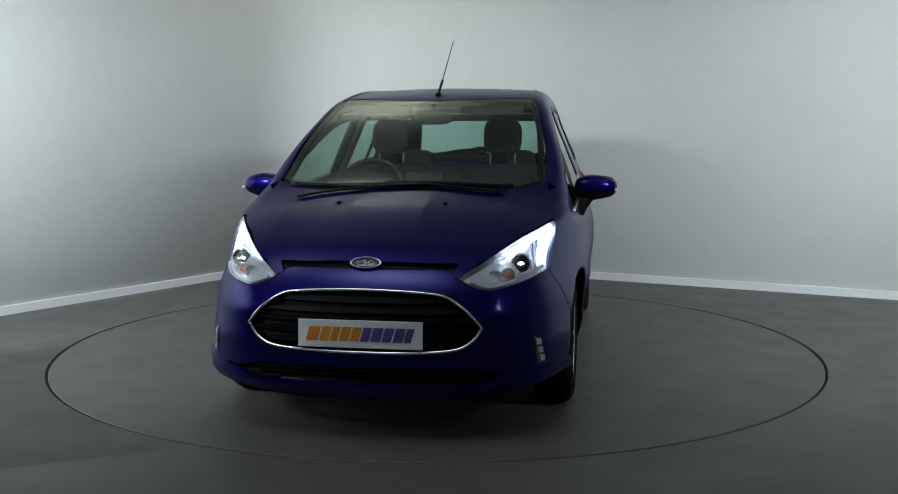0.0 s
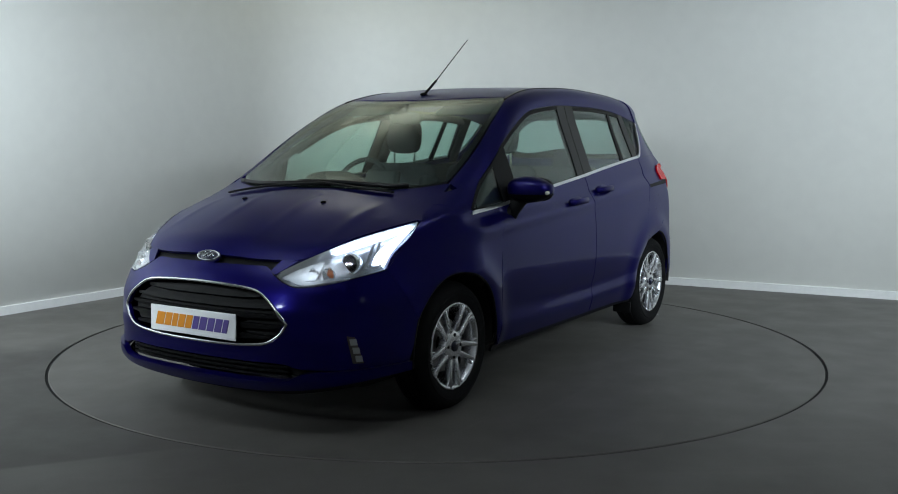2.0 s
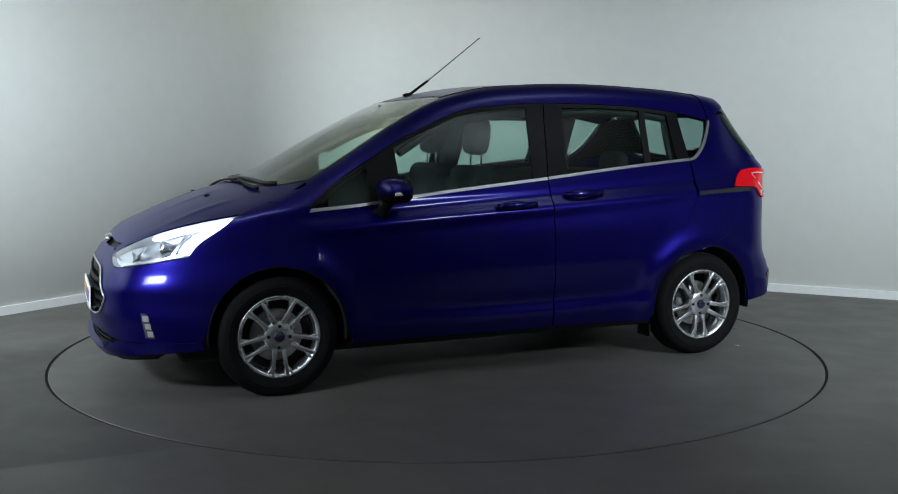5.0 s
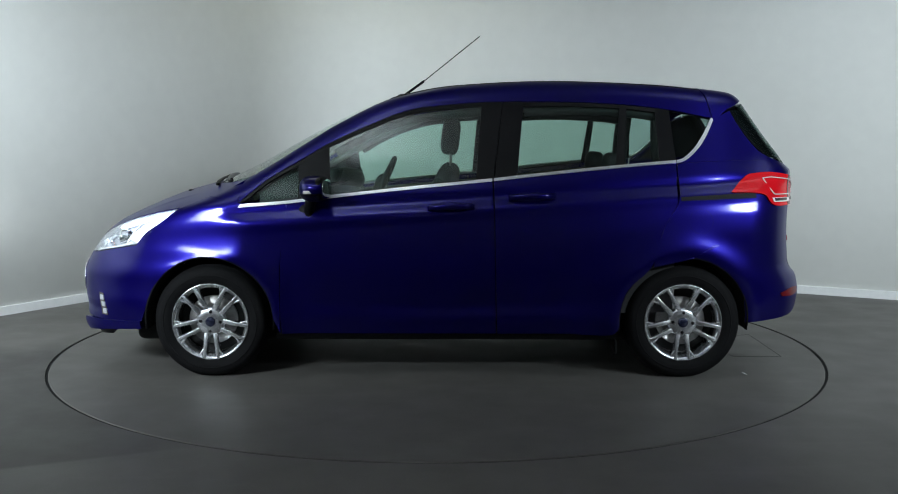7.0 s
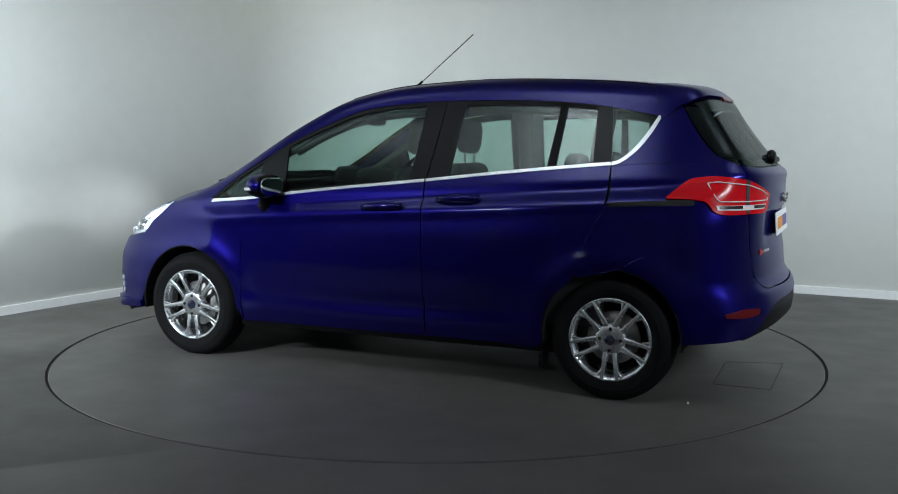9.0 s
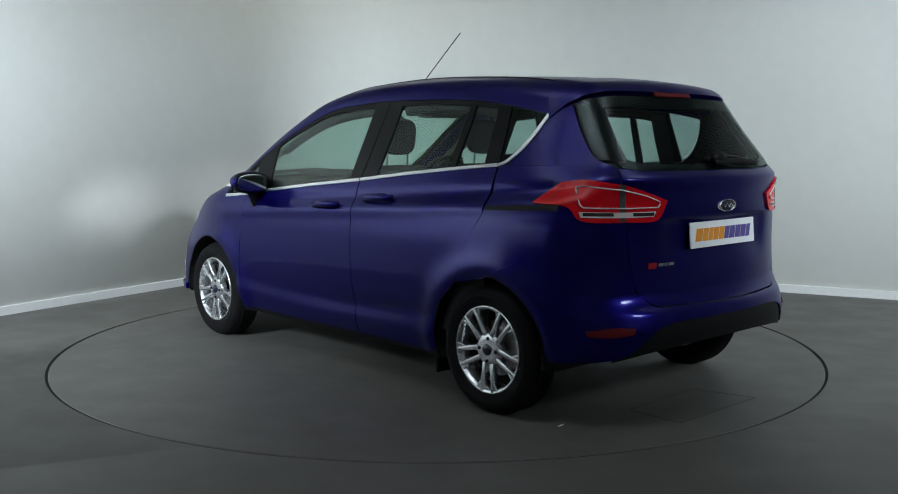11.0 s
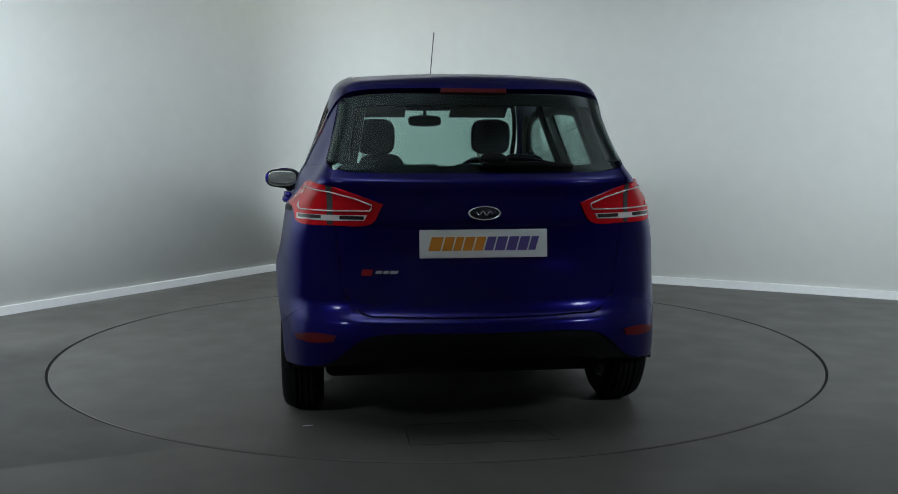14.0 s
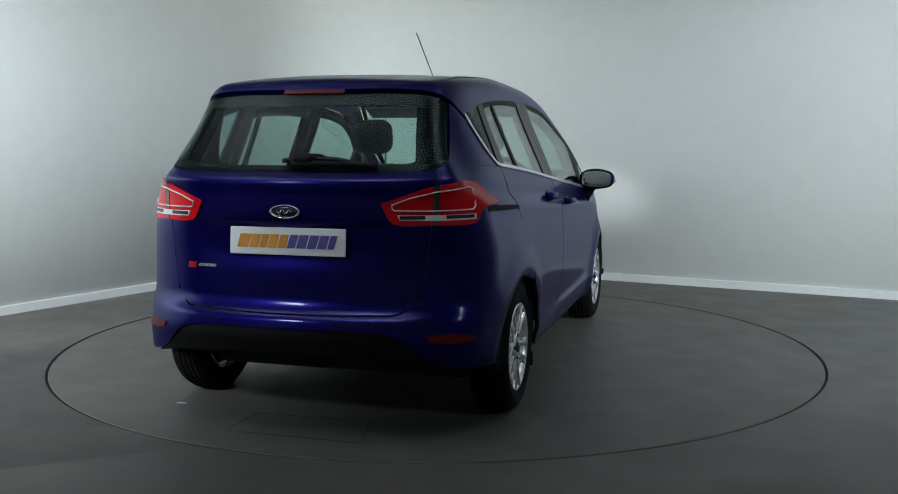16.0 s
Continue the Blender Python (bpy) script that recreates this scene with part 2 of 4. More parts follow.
def disc():
    n = 192
    prof = [(0.0, 0.0), (1.2, 0.0), (RT - 0.004, 0.0), (RT, -0.004), (RT, -0.05)]
    verts, faces = [(0, 0, 0)], []
    for r, z in prof[1:]:
        verts += [(r * math.cos(2 * math.pi * i / n), r * math.sin(2 * math.pi * i / n), z) for i in range(n)]
    for i in range(n):
        j = (i + 1) % n
        faces.append((0, 1 + i, 1 + j))
        for k in range(3):
            faces.append((1 + k * n + i, 1 + (k + 1) * n + i, 1 + (k + 1) * n + j, 1 + k * n + j))
    return verts, faces


dv, df = disc()
mesh_ob("deck", dv, df, DECK, turntable, "", False)


# a black ring set into the open gap, standing in for its shade
def gap_ring():
    n = 192
    prof = [(RT + 0.001, -0.05), (RT + 0.001, -0.004), (RT + GAP - 0.001, -0.004), (RT + GAP - 0.001, -0.05)]
    verts = [(r * math.cos(2 * math.pi * i / n), r * math.sin(2 * math.pi * i / n), z) for r, z in prof for i in range(n)]
    return verts, [(k * n + i, k * n + (i + 1) % n, (k + 1) * n + (i + 1) % n, (k + 1) * n + i) for k in range(3) for i in range(n)]


mesh_ob("gap_fill", *gap_ring(), RUBBER, turntable, "black rubber seal round the rim", False)
# ---- the car's outer skin: four sheets (sides, top, nose, tail) blended into one rounded body ----
def curve(xs, ys):
    """A smooth curve through a few points (monotone cubic)."""
    xs, ys = np.array(xs, float), np.array(ys, float)
    h, d = np.diff(xs), np.diff(ys) / np.diff(xs)
    m = np.concatenate([[d[0]], np.where(d[:-1] * d[1:] > 0, 2 * d[:-1] * d[1:] / (d[:-1] + d[1:] + 1e-12), 0), [d[-1]]])

    def f(x):
        x = np.clip(np.asarray(x, float), xs[0], xs[-1])
        i = np.clip(np.searchsorted(xs, x) - 1, 0, len(h) - 1)
        t = (x - xs[i]) / h[i]
        return ((1 + 2 * t) * (1 - t) ** 2 * ys[i] + t * (1 - t) ** 2 * h[i] * m[i]
                + t * t * (3 - 2 * t) * ys[i + 1] + t * t * (t - 1) * h[i] * m[i + 1])
    return f


# centre line of bonnet, windscreen, roof and spoiler, from tail to nose
top_z = curve([-2.2, -1.66, -1.42, -1.08, -0.57, -0.06, 0.26, 0.56, 0.76, 0.97, 1.20, 1.33, 1.55, 1.80, 1.95, 2.05, 2.2],
              [1.30, 1.500, 1.540, 1.568, 1.582, 1.563, 1.512, 1.400, 1.303, 1.189, 1.068, 1.018, 0.950, 0.850, 0.775, 0.700, 0.50])
top_crown = curve([-2.2, -1.6, -0.5, 0.3, 1.0, 1.3, 1.6, 2.2], [0.18, 0.10, 0.06, 0.09, 0.20, 0.18, 0.18, 0.20])
# half width of the body at the waist, along its length, and how it goes with height
waist_y = curve([-2.1, -1.7, -1.25, -0.6, 0.2, 0.8, 1.25, 1.6, 1.9, 2.2], [0.785, 0.815, 0.850, 0.866, 0.868, 0.866, 0.864, 0.858, 0.82, 0.75])
side_in = curve([0.0, 0.15, 0.24, 0.34, 0.45, 0.60, 0.75, 0.86, 0.95, 1.03, 1.20, 1.37, 1.50, 1.62],
                [0.13, 0.075, 0.045, 0.018, 0.012, 0.0, 0.002, 0.014, 0.040, 0.075, 0.148, 0.218, 0.262, 0.31])
nose_x = curve([0.0, 0.17, 0.26, 0.34, 0.42, 0.52, 0.60, 0.68, 0.76, 0.9], [1.95, 2.02, 2.075, 2.075, 2.085, 2.085, 2.06, 2.025, 1.98, 1.90])
tail_x = curve([0.0, 0.20, 0.28, 0.42, 0.50, 0.60, 0.80, 0.95, 1.08, 1.14, 1.30, 1.47, 1.60],
               [-1.86, -1.93, -1.99, -2.005, -1.985, -1.945, -1.935, -1.940, -1.935, -1.870, -1.738, -1.632, -1.58])


def bump(x, c, w):
    return np.exp(-((x - c) / w) ** 2)


def smax(a, b, k):
    h = np.clip(1 - np.abs(a - b) / k, 0, None)
    return np.maximum(a, b) + h * h * k / 4


def skin(x, y, z):
    """Below zero inside the car's body, above zero outside."""
    y = np.abs(y)
    flare = 0.0
    for wx in (1.245, -1.245):
        r = np.hypot(x - wx, z - 0.305)
        flare = flare + 0.022 * bump(r, 0.37, 0.075) * (z > 0.1)
    side = waist_y(x) - side_in(z) + flare
    shoulder = 0.885 + 0.06 * (0.365 - x)
    side = side + 0.010 * bump(z, shoulder - 0.03, 0.035) - 0.008 * bump(z, shoulder + 0.035, 0.03)
    side = side - 0.017 * bump(z, 0.385 + 0.03 * x * x, 0.055) * bump(x, -0.1, 0.75)
    side = side - 0.024 * bump(x, 1.18, 0.30) / (1 + np.exp(-(z - 0.87) / 0.06))
    high = 1 / (1 + np.exp(-(z - 1.08) / 0.04))
    side = side + high * (0.018 / (1 + np.exp(-(x - 0.0) / 0.15)) - 0.055 / (1 + np.exp((x + 1.56) / 0.06)))
    fs = (y - side) * 0.97
    slope = (top_z(x + 0.01) - top_z(x - 0.01)) / 0.02
    ridge = 0.004 * (bump(y, 0.17, 0.03) + bump(y, 0.50, 0.03)) * np.clip((x - 1.36) / 0.1, 0, 1) * np.clip((1.85 - x) / 0.3, 0, 1)
    ft = (z - ridge - top_z(x) + top_crown(x) * y * y) / np.sqrt(1 + slope ** 2)
    edge = lambda v, w: 1 / (1 + np.exp(-np.clip(v / w, -40, 40)))
    fn = x - nose_x(z) + 0.18 * y ** 2 + (1.25 + 0.45 * edge(z - 0.64, 0.03) - 0.30 * edge(0.44 - z, 0.04)) * y ** 6
    over = edge(z - 1.12, 0.03)
    fr = tail_x(z) - x + (0.20 - 0.11 * over) * y ** 2 + (0.50 + 0.22 * edge(z - 0.93, 0.03) - 0.25 * over) * y ** 6
    # the tailgate: a ledge over the plate's recess, and a crease above the badge
    fr = fr + 0.016 * edge(0.905 - z, 0.005) * edge(z - 0.74, 0.02) * edge(0.40 - y, 0.025) - 0.006 * bump(z, 1.07, 0.03)
    # the bumper's ledge under the tailgate
    fr = fr - 0.016 * edge(0.533 - z, 0.006) * edge(z - 0.45, 0.03) * edge(0.60 - y, 0.04)
    f = smax(fs, ft, 0.07)
    f = smax(f, fn, 0.10)
    return smax(f, fr, 0.07)


def solve(inner, outer):
    """The point of the skin on each line from inner to outer."""
    a, b = np.zeros(len(inner)), np.ones(len(inner))
    for _ in range(30):
        m = (a + b) / 2
        p = inner + (outer - inner) * m[:, None]
        neg = skin(p[:, 0], p[:, 1], p[:, 2]) < 0
        a, b = np.where(neg, m, a), np.where(neg, b, m)
    return inner + (outer - inner) * ((a + b) / 2)[:, None]


FRONT_AXIS, REAR_AXIS = 0.9, -0.9


def onto(kind, q):
    """Points of the skin from two numbers each: side (x, z), top (x, y), front and rear (bearing in degrees, z)."""
    u, v, o = q[:, 0], q[:, 1], np.zeros(len(q))
    if kind == "side":
        return solve(np.stack([u, o, v], 1), np.stack([u, o + 1.3, v], 1))
    if kind == "top":
        return solve(np.stack([u, v, o + 0.45], 1), np.stack([u, v, o + 2.0], 1))
    axis, sign = (FRONT_AXIS, 1) if kind == "front" else (REAR_AXIS, -1)
    a = np.radians(u)
    c = np.stack([o + axis, o, v], 1)
    return solve(c, c + 2.2 * np.stack([sign * np.cos(a), np.sin(a), o], 1))


def normals(p):
    e, n = 0.002, np.zeros_like(p)
    for k in range(3):
        d = np.zeros(3)
        d[k] = e
        a, b = p + d, p - d
        n[:, k] = skin(a[:, 0], a[:, 1], a[:, 2]) - skin(b[:, 0], b[:, 1], b[:, 2])
    return n / (np.linalg.norm(n, axis=1)[:, None] + 1e-12)


def along(points, n, smooth=True):
    """n points spaced evenly along a line through points, curved or straight from point to point."""
    p = np.array(points, float)
    if smooth and len(p) > 2:
        q = np.vstack([2 * p[0] - p[1], p, 2 * p[-1] - p[-2]])
        fine = []
        for i in range(1, len(q) - 2):
            for t in np.linspace(0, 1, 12, endpoint=False):
                a, b, c, d = q[i - 1:i + 3]
                fine.append(0.5 * (2 * b + (c - a) * t + (2 * a - 5 * b + 4 * c - d) * t * t + (3 * b - a - 3 * c + d) * t ** 3))
        p = np.array(fine + [p[-1]])
    s = np.concatenate([[0], np.cumsum(np.linalg.norm(np.diff(p, axis=0), axis=1))])
    w = np.linspace(0, s[-1], n)
    return np.stack([np.interp(w, s, p[:, k]) for k in range(p.shape[1])], 1)
def newton(p):
    for _ in range(12):
        e = 0.002
        f = skin(p[:, 0], p[:, 1], p[:, 2])
        g = np.stack([(skin(*(p + d).T) - skin(*(p - d).T)) / (2 * e) for d in np.eye(3) * e], 1)
        p = p - g * np.clip(f / np.maximum((g * g).sum(1), 0.05), -0.06, 0.06)[:, None]
    return p


def sheet(kind, low, high, nu=40, nv=14, off=0.0, thick=0.012, smooth=(True, True), mid=None):
    """A piece of skin between two lines (by way of a third, mid), with thickness: vertices and faces.
    kind: how the lines' numbers are read (see onto), one word or two. The rim is split, so that edges stay crisp."""
    k0, k1 = (kind, kind) if isinstance(kind, str) else kind
    a, b = along(low, nu, smooth[0]), along(high, nu, smooth[1])
    if k0 != k1:
        a, b = onto(k0, a), onto(k1, b)
    m = along(mid, nu) if mid is not None else (a + b) / 2
    q = np.concatenate([a * (2 * t - 1) * (t - 1) + m * 4 * t * (1 - t) + b * t * (2 * t - 1) for t in np.linspace(0, 1, nv)])
    p = onto(k0, q) if k0 == k1 else newton(q)
    n = normals(p)
    outer, inner = p + n * off, p + n * (off - thick)
    c = len(p)
    faces = []
    for j in range(nv - 1):
        for i in range(nu - 1):
            k = j * nu + i
            faces.append((k, k + 1, k + nu + 1, k + nu))
            faces.append((c + k, c + k + nu, c + k + nu + 1, c + k + 1))
    rim = (list(range(nu)) + [j * nu + nu - 1 for j in range(1, nv)] + [(nv - 1) * nu + i for i in range(nu - 2, -1, -1)]
           + [j * nu for j in range(nv - 2, 0, -1)])
    r = len(rim)
    faces += [(2 * c + i, 2 * c + r + i, 2 * c + r + (i + 1) % r, 2 * c + (i + 1) % r) for i in range(r)]
    verts = np.vstack([outer, inner, outer[rim], inner[rim]])
    k = (nv // 2) * nu + nu // 2
    if np.dot(np.cross(outer[k + 1] - outer[k], outer[k - nu] - outer[k]), n[k]) > 0:
        faces = [f[::-1] for f in faces]
    return verts, faces


def flip(vf):
    v, f = vf
    return np.asarray(v) * np.array([1, -1, 1]), [tuple(q[::-1]) for q in f]


def join(*pieces):
    verts, faces, n = [], [], 0
    for v, f in pieces:
        verts.append(np.asarray(v, float))
        faces += [tuple(i + n for i in q) for q in f]
        n += len(v)
    return np.vstack(verts), faces


def mirrored(line):
    """A line given from the middle outwards, carried on to the other side."""
    return [(u, -v) for u, v in line[::-1] if abs(v) > 1e-6] + list(line)


def spread(line):
    """The same for bearings, which come first."""
    return [(-u, v) for u, v in line[::-1] if abs(u) > 1e-6] + list(line)


def tube(points, rx, rz=None, closed=False, n=8, up=(0, 0, 1)):
    """A rod of oval section along a line of points."""
    p = np.array(points, float)
    rz = rx if rz is None else rz
    m = len(p)
    verts, faces = [], []
    for i in range(m):
        d = p[(i + 1) % m] - p[i - 1] if closed else p[min(i + 1, m - 1)] - p[max(i - 1, 0)]
        d = d / (np.linalg.norm(d) + 1e-9)
        s = np.cross(d, up)
        s = s / (np.linalg.norm(s) + 1e-9)
        w = np.cross(s, d)
        for k in range(n):
            a = 2 * math.pi * k / n
            verts.append(p[i] + s * rx * math.cos(a) + w * rz * math.sin(a))
    for i in range(m if closed else m - 1):
        j = (i + 1) % m
        faces += [(i * n + k, i * n + (k + 1) % n, j * n + (k + 1) % n, j * n + k) for k in range(n)]
    if not closed:
        faces += [tuple(range(n))[::-1], tuple((m - 1) * n + k for k in range(n))]
    return np.array(verts), faces


def lathe(profile, n=48, closed=False):
    """A turned body about the y axis from (radius, y) pairs."""
    verts, faces, m = [], [], len(profile)
    for r, y in profile:
        verts += [(r * math.cos(2 * math.pi * k / n), y, r * math.sin(2 * math.pi * k / n)) for k in range(n)]
    for j in range(m if closed else m - 1):
        b = (j + 1) % m
        faces += [(j * n + k, b * n + k, b * n + (k + 1) % n, j * n + (k + 1) % n) for k in range(n)]
    return np.array(verts), faces


def part(name, vf, material, parent, label="", smooth=True):
    return mesh_ob(name, vf[0], vf[1], material, parent, label, smooth)


def both(name, vf, material, parent, label="", smooth=True):
    """A part on the car's left, and its mirror image on the right."""
    return part(name, vf, material, parent, label, smooth), part(name, flip(vf), material, parent, label, smooth)


def block(sx, sy, sz, at, bevel=0.01, seg=3, turn=(0, 0, 0)):
    """A rounded block: vertices and faces."""
    bm = box_bm(sx, sy, sz, (0, 0, 0), min(bevel, 0.49 * min(sx, sy, sz)), seg)
    bmesh.ops.transform(bm, matrix=pose(*at, *turn), verts=bm.verts)
    bm.verts.index_update()
    out = np.array([v.co[:] for v in bm.verts]), [tuple(v.index for v in f.verts) for f in bm.faces]
    bm.free()
    return out


def arc(cx, cz, r, a0, a1, n=9):
    return [(cx + r * math.cos(math.radians(a)), cz + r * math.sin(math.radians(a))) for a in np.linspace(a0, a1, n)]


car = tagged(new("car"), "glossy deep blue people carrier standing on the turntable", "car")
WX, HUB_Z = 1.245, 0.297
ARCH = 0.342

# outlines, each from front to rear or from the middle outwards
BELT_F = [(0.829, 0.921), (0.61, 0.948), (0.235, 0.989), (-0.242, 1.035)]
BELT_R = [(-0.250, 1.036), (-0.66, 1.080), (-1.0, 1.112), (-1.209, 1.129)]
DLO_TOP = [(1.085, 0.925), (0.934, 1.048), (0.711, 1.179), (0.623, 1.232), (0.397, 1.336), (0.184, 1.413), (-0.063, 1.443), (-0.3, 1.455),
           (-0.68, 1.453), (-0.93, 1.441), (-1.166, 1.415), (-1.425, 1.366)]
SCREEN_BASE = [(1.325, 0.0), (1.312, 0.12), (1.27, 0.36), (1.18, 0.53), (1.05, 0.672)]
SCREEN_TOP = [(0.385, 0.0), (0.375, 0.14), (0.345, 0.30), (0.262, 0.548)]
NOSE_EDGE = [(1.956, 0.0), (1.953, 0.15), (1.94, 0.31), (1.895, 0.468), (1.80, 0.548), (1.672, 0.614), (1.541, 0.684), (1.42, 0.735)]
GRILLE_TOP = [(0, 0.637), (7, 0.634), (13.5, 0.626), (17.3, 0.611), (20.8, 0.560), (23.8, 0.489)]
GRILLE_LOW = [(0, 0.384), (7, 0.385), (12.7, 0.389), (18.8, 0.402), (22.0, 0.437), (23.8, 0.489)]
LAMP_LOW = [(20.0, 0.684), (22.7, 0.654), (25.7, 0.640), (30.2, 0.648), (37.6, 0.673), (44.9, 0.699)]
LAMP_TOP = [(20.0, 0.686), (25.3, 0.737), (31.4, 0.786), (38.6, 0.829), (47.0, 0.863), (55.0, 0.888)]
TAIL_TOP = [(53.2, 0.981), (51.3, 1.003), (49.4, 1.027), (47.4, 1.054), (46.0, 1.068), (44.0, 1.074), (40.7, 1.079), (36.0, 1.071), (31.6, 1.056), (22.0, 0.993)]
TAIL_LOW = [(53.2, 0.976), (45.5, 0.968), (43.3, 0.92), (40.5, 0.905), (33.0, 0.905), (24.9, 0.911), (22.2, 0.985)]
WINDOW_LOW = [(0, 1.122), (15, 1.122), (27, 1.124), (34, 1.140), (38.0, 1.172)]
WINDOW_TOP = [(0, 1.450), (15, 1.450), (30, 1.449), (38, 1.438), (42.5, 1.412)]

# bonnet, roof and pillars
bonnet = part("bonnet", sheet("top", mirrored(NOSE_EDGE), mirrored([(1.338, 0.0), (1.326, 0.12), (1.284, 0.36), (1.195, 0.53), (1.065, 0.69)]),
                              90, 40, thick=0.015), PAINT, car)
roof = part("roof", sheet("top", mirrored([(u - 0.012, v) for u, v in SCREEN_TOP]), mirrored([(-1.40, 0.0), (-1.395, 0.25), (-1.36, 0.505)]),
                          60, 50, mid=mirrored([(-0.5, 0.0), (-0.5, 0.25), (-0.5, 0.493)])), PAINT, car)
ROOF_EDGE = [(1.062, 0.682), (0.776, 0.668), (0.487, 0.612), (0.262, 0.556), (0.0, 0.525), (-0.5, 0.508), (-1.0, 0.515), (-1.36, 0.520)]
both("roof_pillar", sheet(("side", "top"), DLO_TOP, ROOF_EDGE, 110, 16, thick=0.03), PAINT, car)
both("roof_strip", sheet("top", [(0.30, 0.548), (0.0, 0.515), (-0.5, 0.496), (-1.0, 0.503), (-1.36, 0.508)],
                         [(0.30, 0.562), (0.0, 0.532), (-0.5, 0.514), (-1.0, 0.521), (-1.36, 0.526)], 60, 4, off=0.004), GLOSSBLACK, car, "black roof joint strip")
screen = part("windscreen", sheet("top", mirrored(SCREEN_BASE), mirrored(SCREEN_TOP), 50, 30, thick=0.005,
                                  mid=mirrored([(0.87, 0.0), (0.865, 0.12), (0.83, 0.33), (0.76, 0.5), (0.64, 0.635)])), GLASS, car, "clear laminated windscreen")
part("scuttle", sheet("top", mirrored([(1.355, 0.0), (1.343, 0.12), (1.30, 0.36), (1.21, 0.53), (1.08, 0.67)]),
                      mirrored([(1.30, 0.0), (1.288, 0.12), (1.246, 0.36), (1.157, 0.53), (1.03, 0.66)]), 50, 6, off=-0.008, thick=0.02), BLACK, car)
both("screen_border", sheet("top", [(1.045, 0.668), (0.85, 0.66), (0.64, 0.634), (0.44, 0.592), (0.265, 0.543)],
                            [(1.03, 0.640), (0.85, 0.630), (0.64, 0.606), (0.44, 0.566), (0.275, 0.520)], 30, 4, off=-0.006, thick=0.02), BLACK, car)
part("screen_header", sheet("top", mirrored([(u + 0.035, v * 0.98) for u, v in SCREEN_TOP]), mirrored(SCREEN_TOP), 40, 4, off=-0.006, thick=0.02), BLACK, car)

# front bumper: over the grille, under it, and the lip
upper = sheet("front", spread(GRILLE_TOP + [(34, 0.475), (52.5, 0.47)]),
              spread([(0, 0.716), (8, 0.716), (13, 0.716), (17.5, 0.714), (19.8, 0.681), (22.7, 0.650), (25.7, 0.636), (30.2, 0.644), (37.6, 0.669), (45.6, 0.697)]), 141, 18, off=-0.0015)
lower = sheet("front", spread([(0, 0.318), (14, 0.318), (22, 0.318), (27, 0.298), (38, 0.292), (49.5, 0.300)]),
              spread(GRILLE_LOW + [(34, 0.475), (52.5, 0.47)]), 141, 18, off=-0.0015)
lip = sheet("front", spread([(0, 0.195), (20, 0.205), (36, 0.240), (49.5, 0.262)]), spread([(0, 0.246), (14, 0.246), (23, 0.250), (28, 0.285), (38, 0.292), (49.5, 0.300)]),
            121, 10, off=0.016, thick=0.03)
tip = sheet("front", [(18.7, 0.698), (20.0, 0.684)], [(20.8, 0.744), (24.8, 0.741)], 16, 8)
front_bumper = part("front_bumper", join(upper, lower, lip, tip, flip(tip)), PAINT, car)
part("bonnet_slot", sheet("front", spread([(0, 0.710), (9, 0.710), (20.0, 0.692)]), spread([(0, 0.756), (9, 0.756), (22, 0.750)]), 60, 6, off=-0.02), BLACK, front_bumper,
     "black slot under the bonnet's edge")
part("chin", sheet("front", spread([(0, 0.155), (20, 0.16), (38, 0.20)]), spread([(0, 0.20), (20, 0.21), (42, 0.25)]), 60, 5, off=-0.02), BLACK, front_bumper)

# wings, doors, quarter panels
FRONT_ARCH = arc(WX, 0.305, ARCH, 25, 178, 13)
both("front_wing", join(sheet("side", [(1.548, 0.472)] + FRONT_ARCH[1:] + [(0.872, 0.235)],
                              [(1.652, 0.700), (1.600, 0.760), (1.505, 0.822), (1.418, 0.884), (1.25, 0.952), (1.10, 0.925), (0.97, 0.905), (0.835, 0.917), (0.868, 0.70)], 110, 24),
                        sheet("side", [(1.418, 0.886), (1.25, 0.953), (1.09, 0.920)], [(1.412, 0.897), (1.25, 0.972), (1.07, 1.022)], 30, 8)), PAINT, car)
front_doors = both("front_door", sheet("side", [(0.864, 0.235), (0.5, 0.235), (0.1, 0.235), (-0.262, 0.235)], BELT_F, 60, 60, thick=0.02,
                                       mid=[(0.862, 0.62), (0.5, 0.64), (0.1, 0.66), (-0.254, 0.66)]), PAINT, car)
rear_doors = both("rear_door", sheet("side", [(-0.270, 0.235), (-0.6, 0.235), (-0.880, 0.235), (-0.908, 0.36), (-0.949, 0.476), (-1.070, 0.603), (-1.129, 0.79), (-1.203, 0.92)],
                                     BELT_R, 90, 60, thick=0.02), PAINT, car)
QUARTER = [(-1.216, 1.127), (-1.214, 0.944), (-1.137, 0.805), (-1.078, 0.603)] + arc(-WX, 0.305, ARCH, 61, 155, 12)[1:]
quarters = both("rear_quarter", sheet(("side", "rear"), QUARTER, [(34.2, 1.132), (33.0, 0.95), (32.12, 0.82), (31.45, 0.72), (30.0, 0.604)], 90, 40), PAINT, car)
both("rear_pillar", sheet(("side", "rear"), [(-1.218, 1.129), (-1.322, 1.203), (-1.390, 1.30), (-1.428, 1.362)],
                          [(34.4, 1.133), (38.4, 1.174), (40.6, 1.26), (42.0, 1.34), (43.0, 1.408)], 50, 24, thick=0.03), PAINT, car)
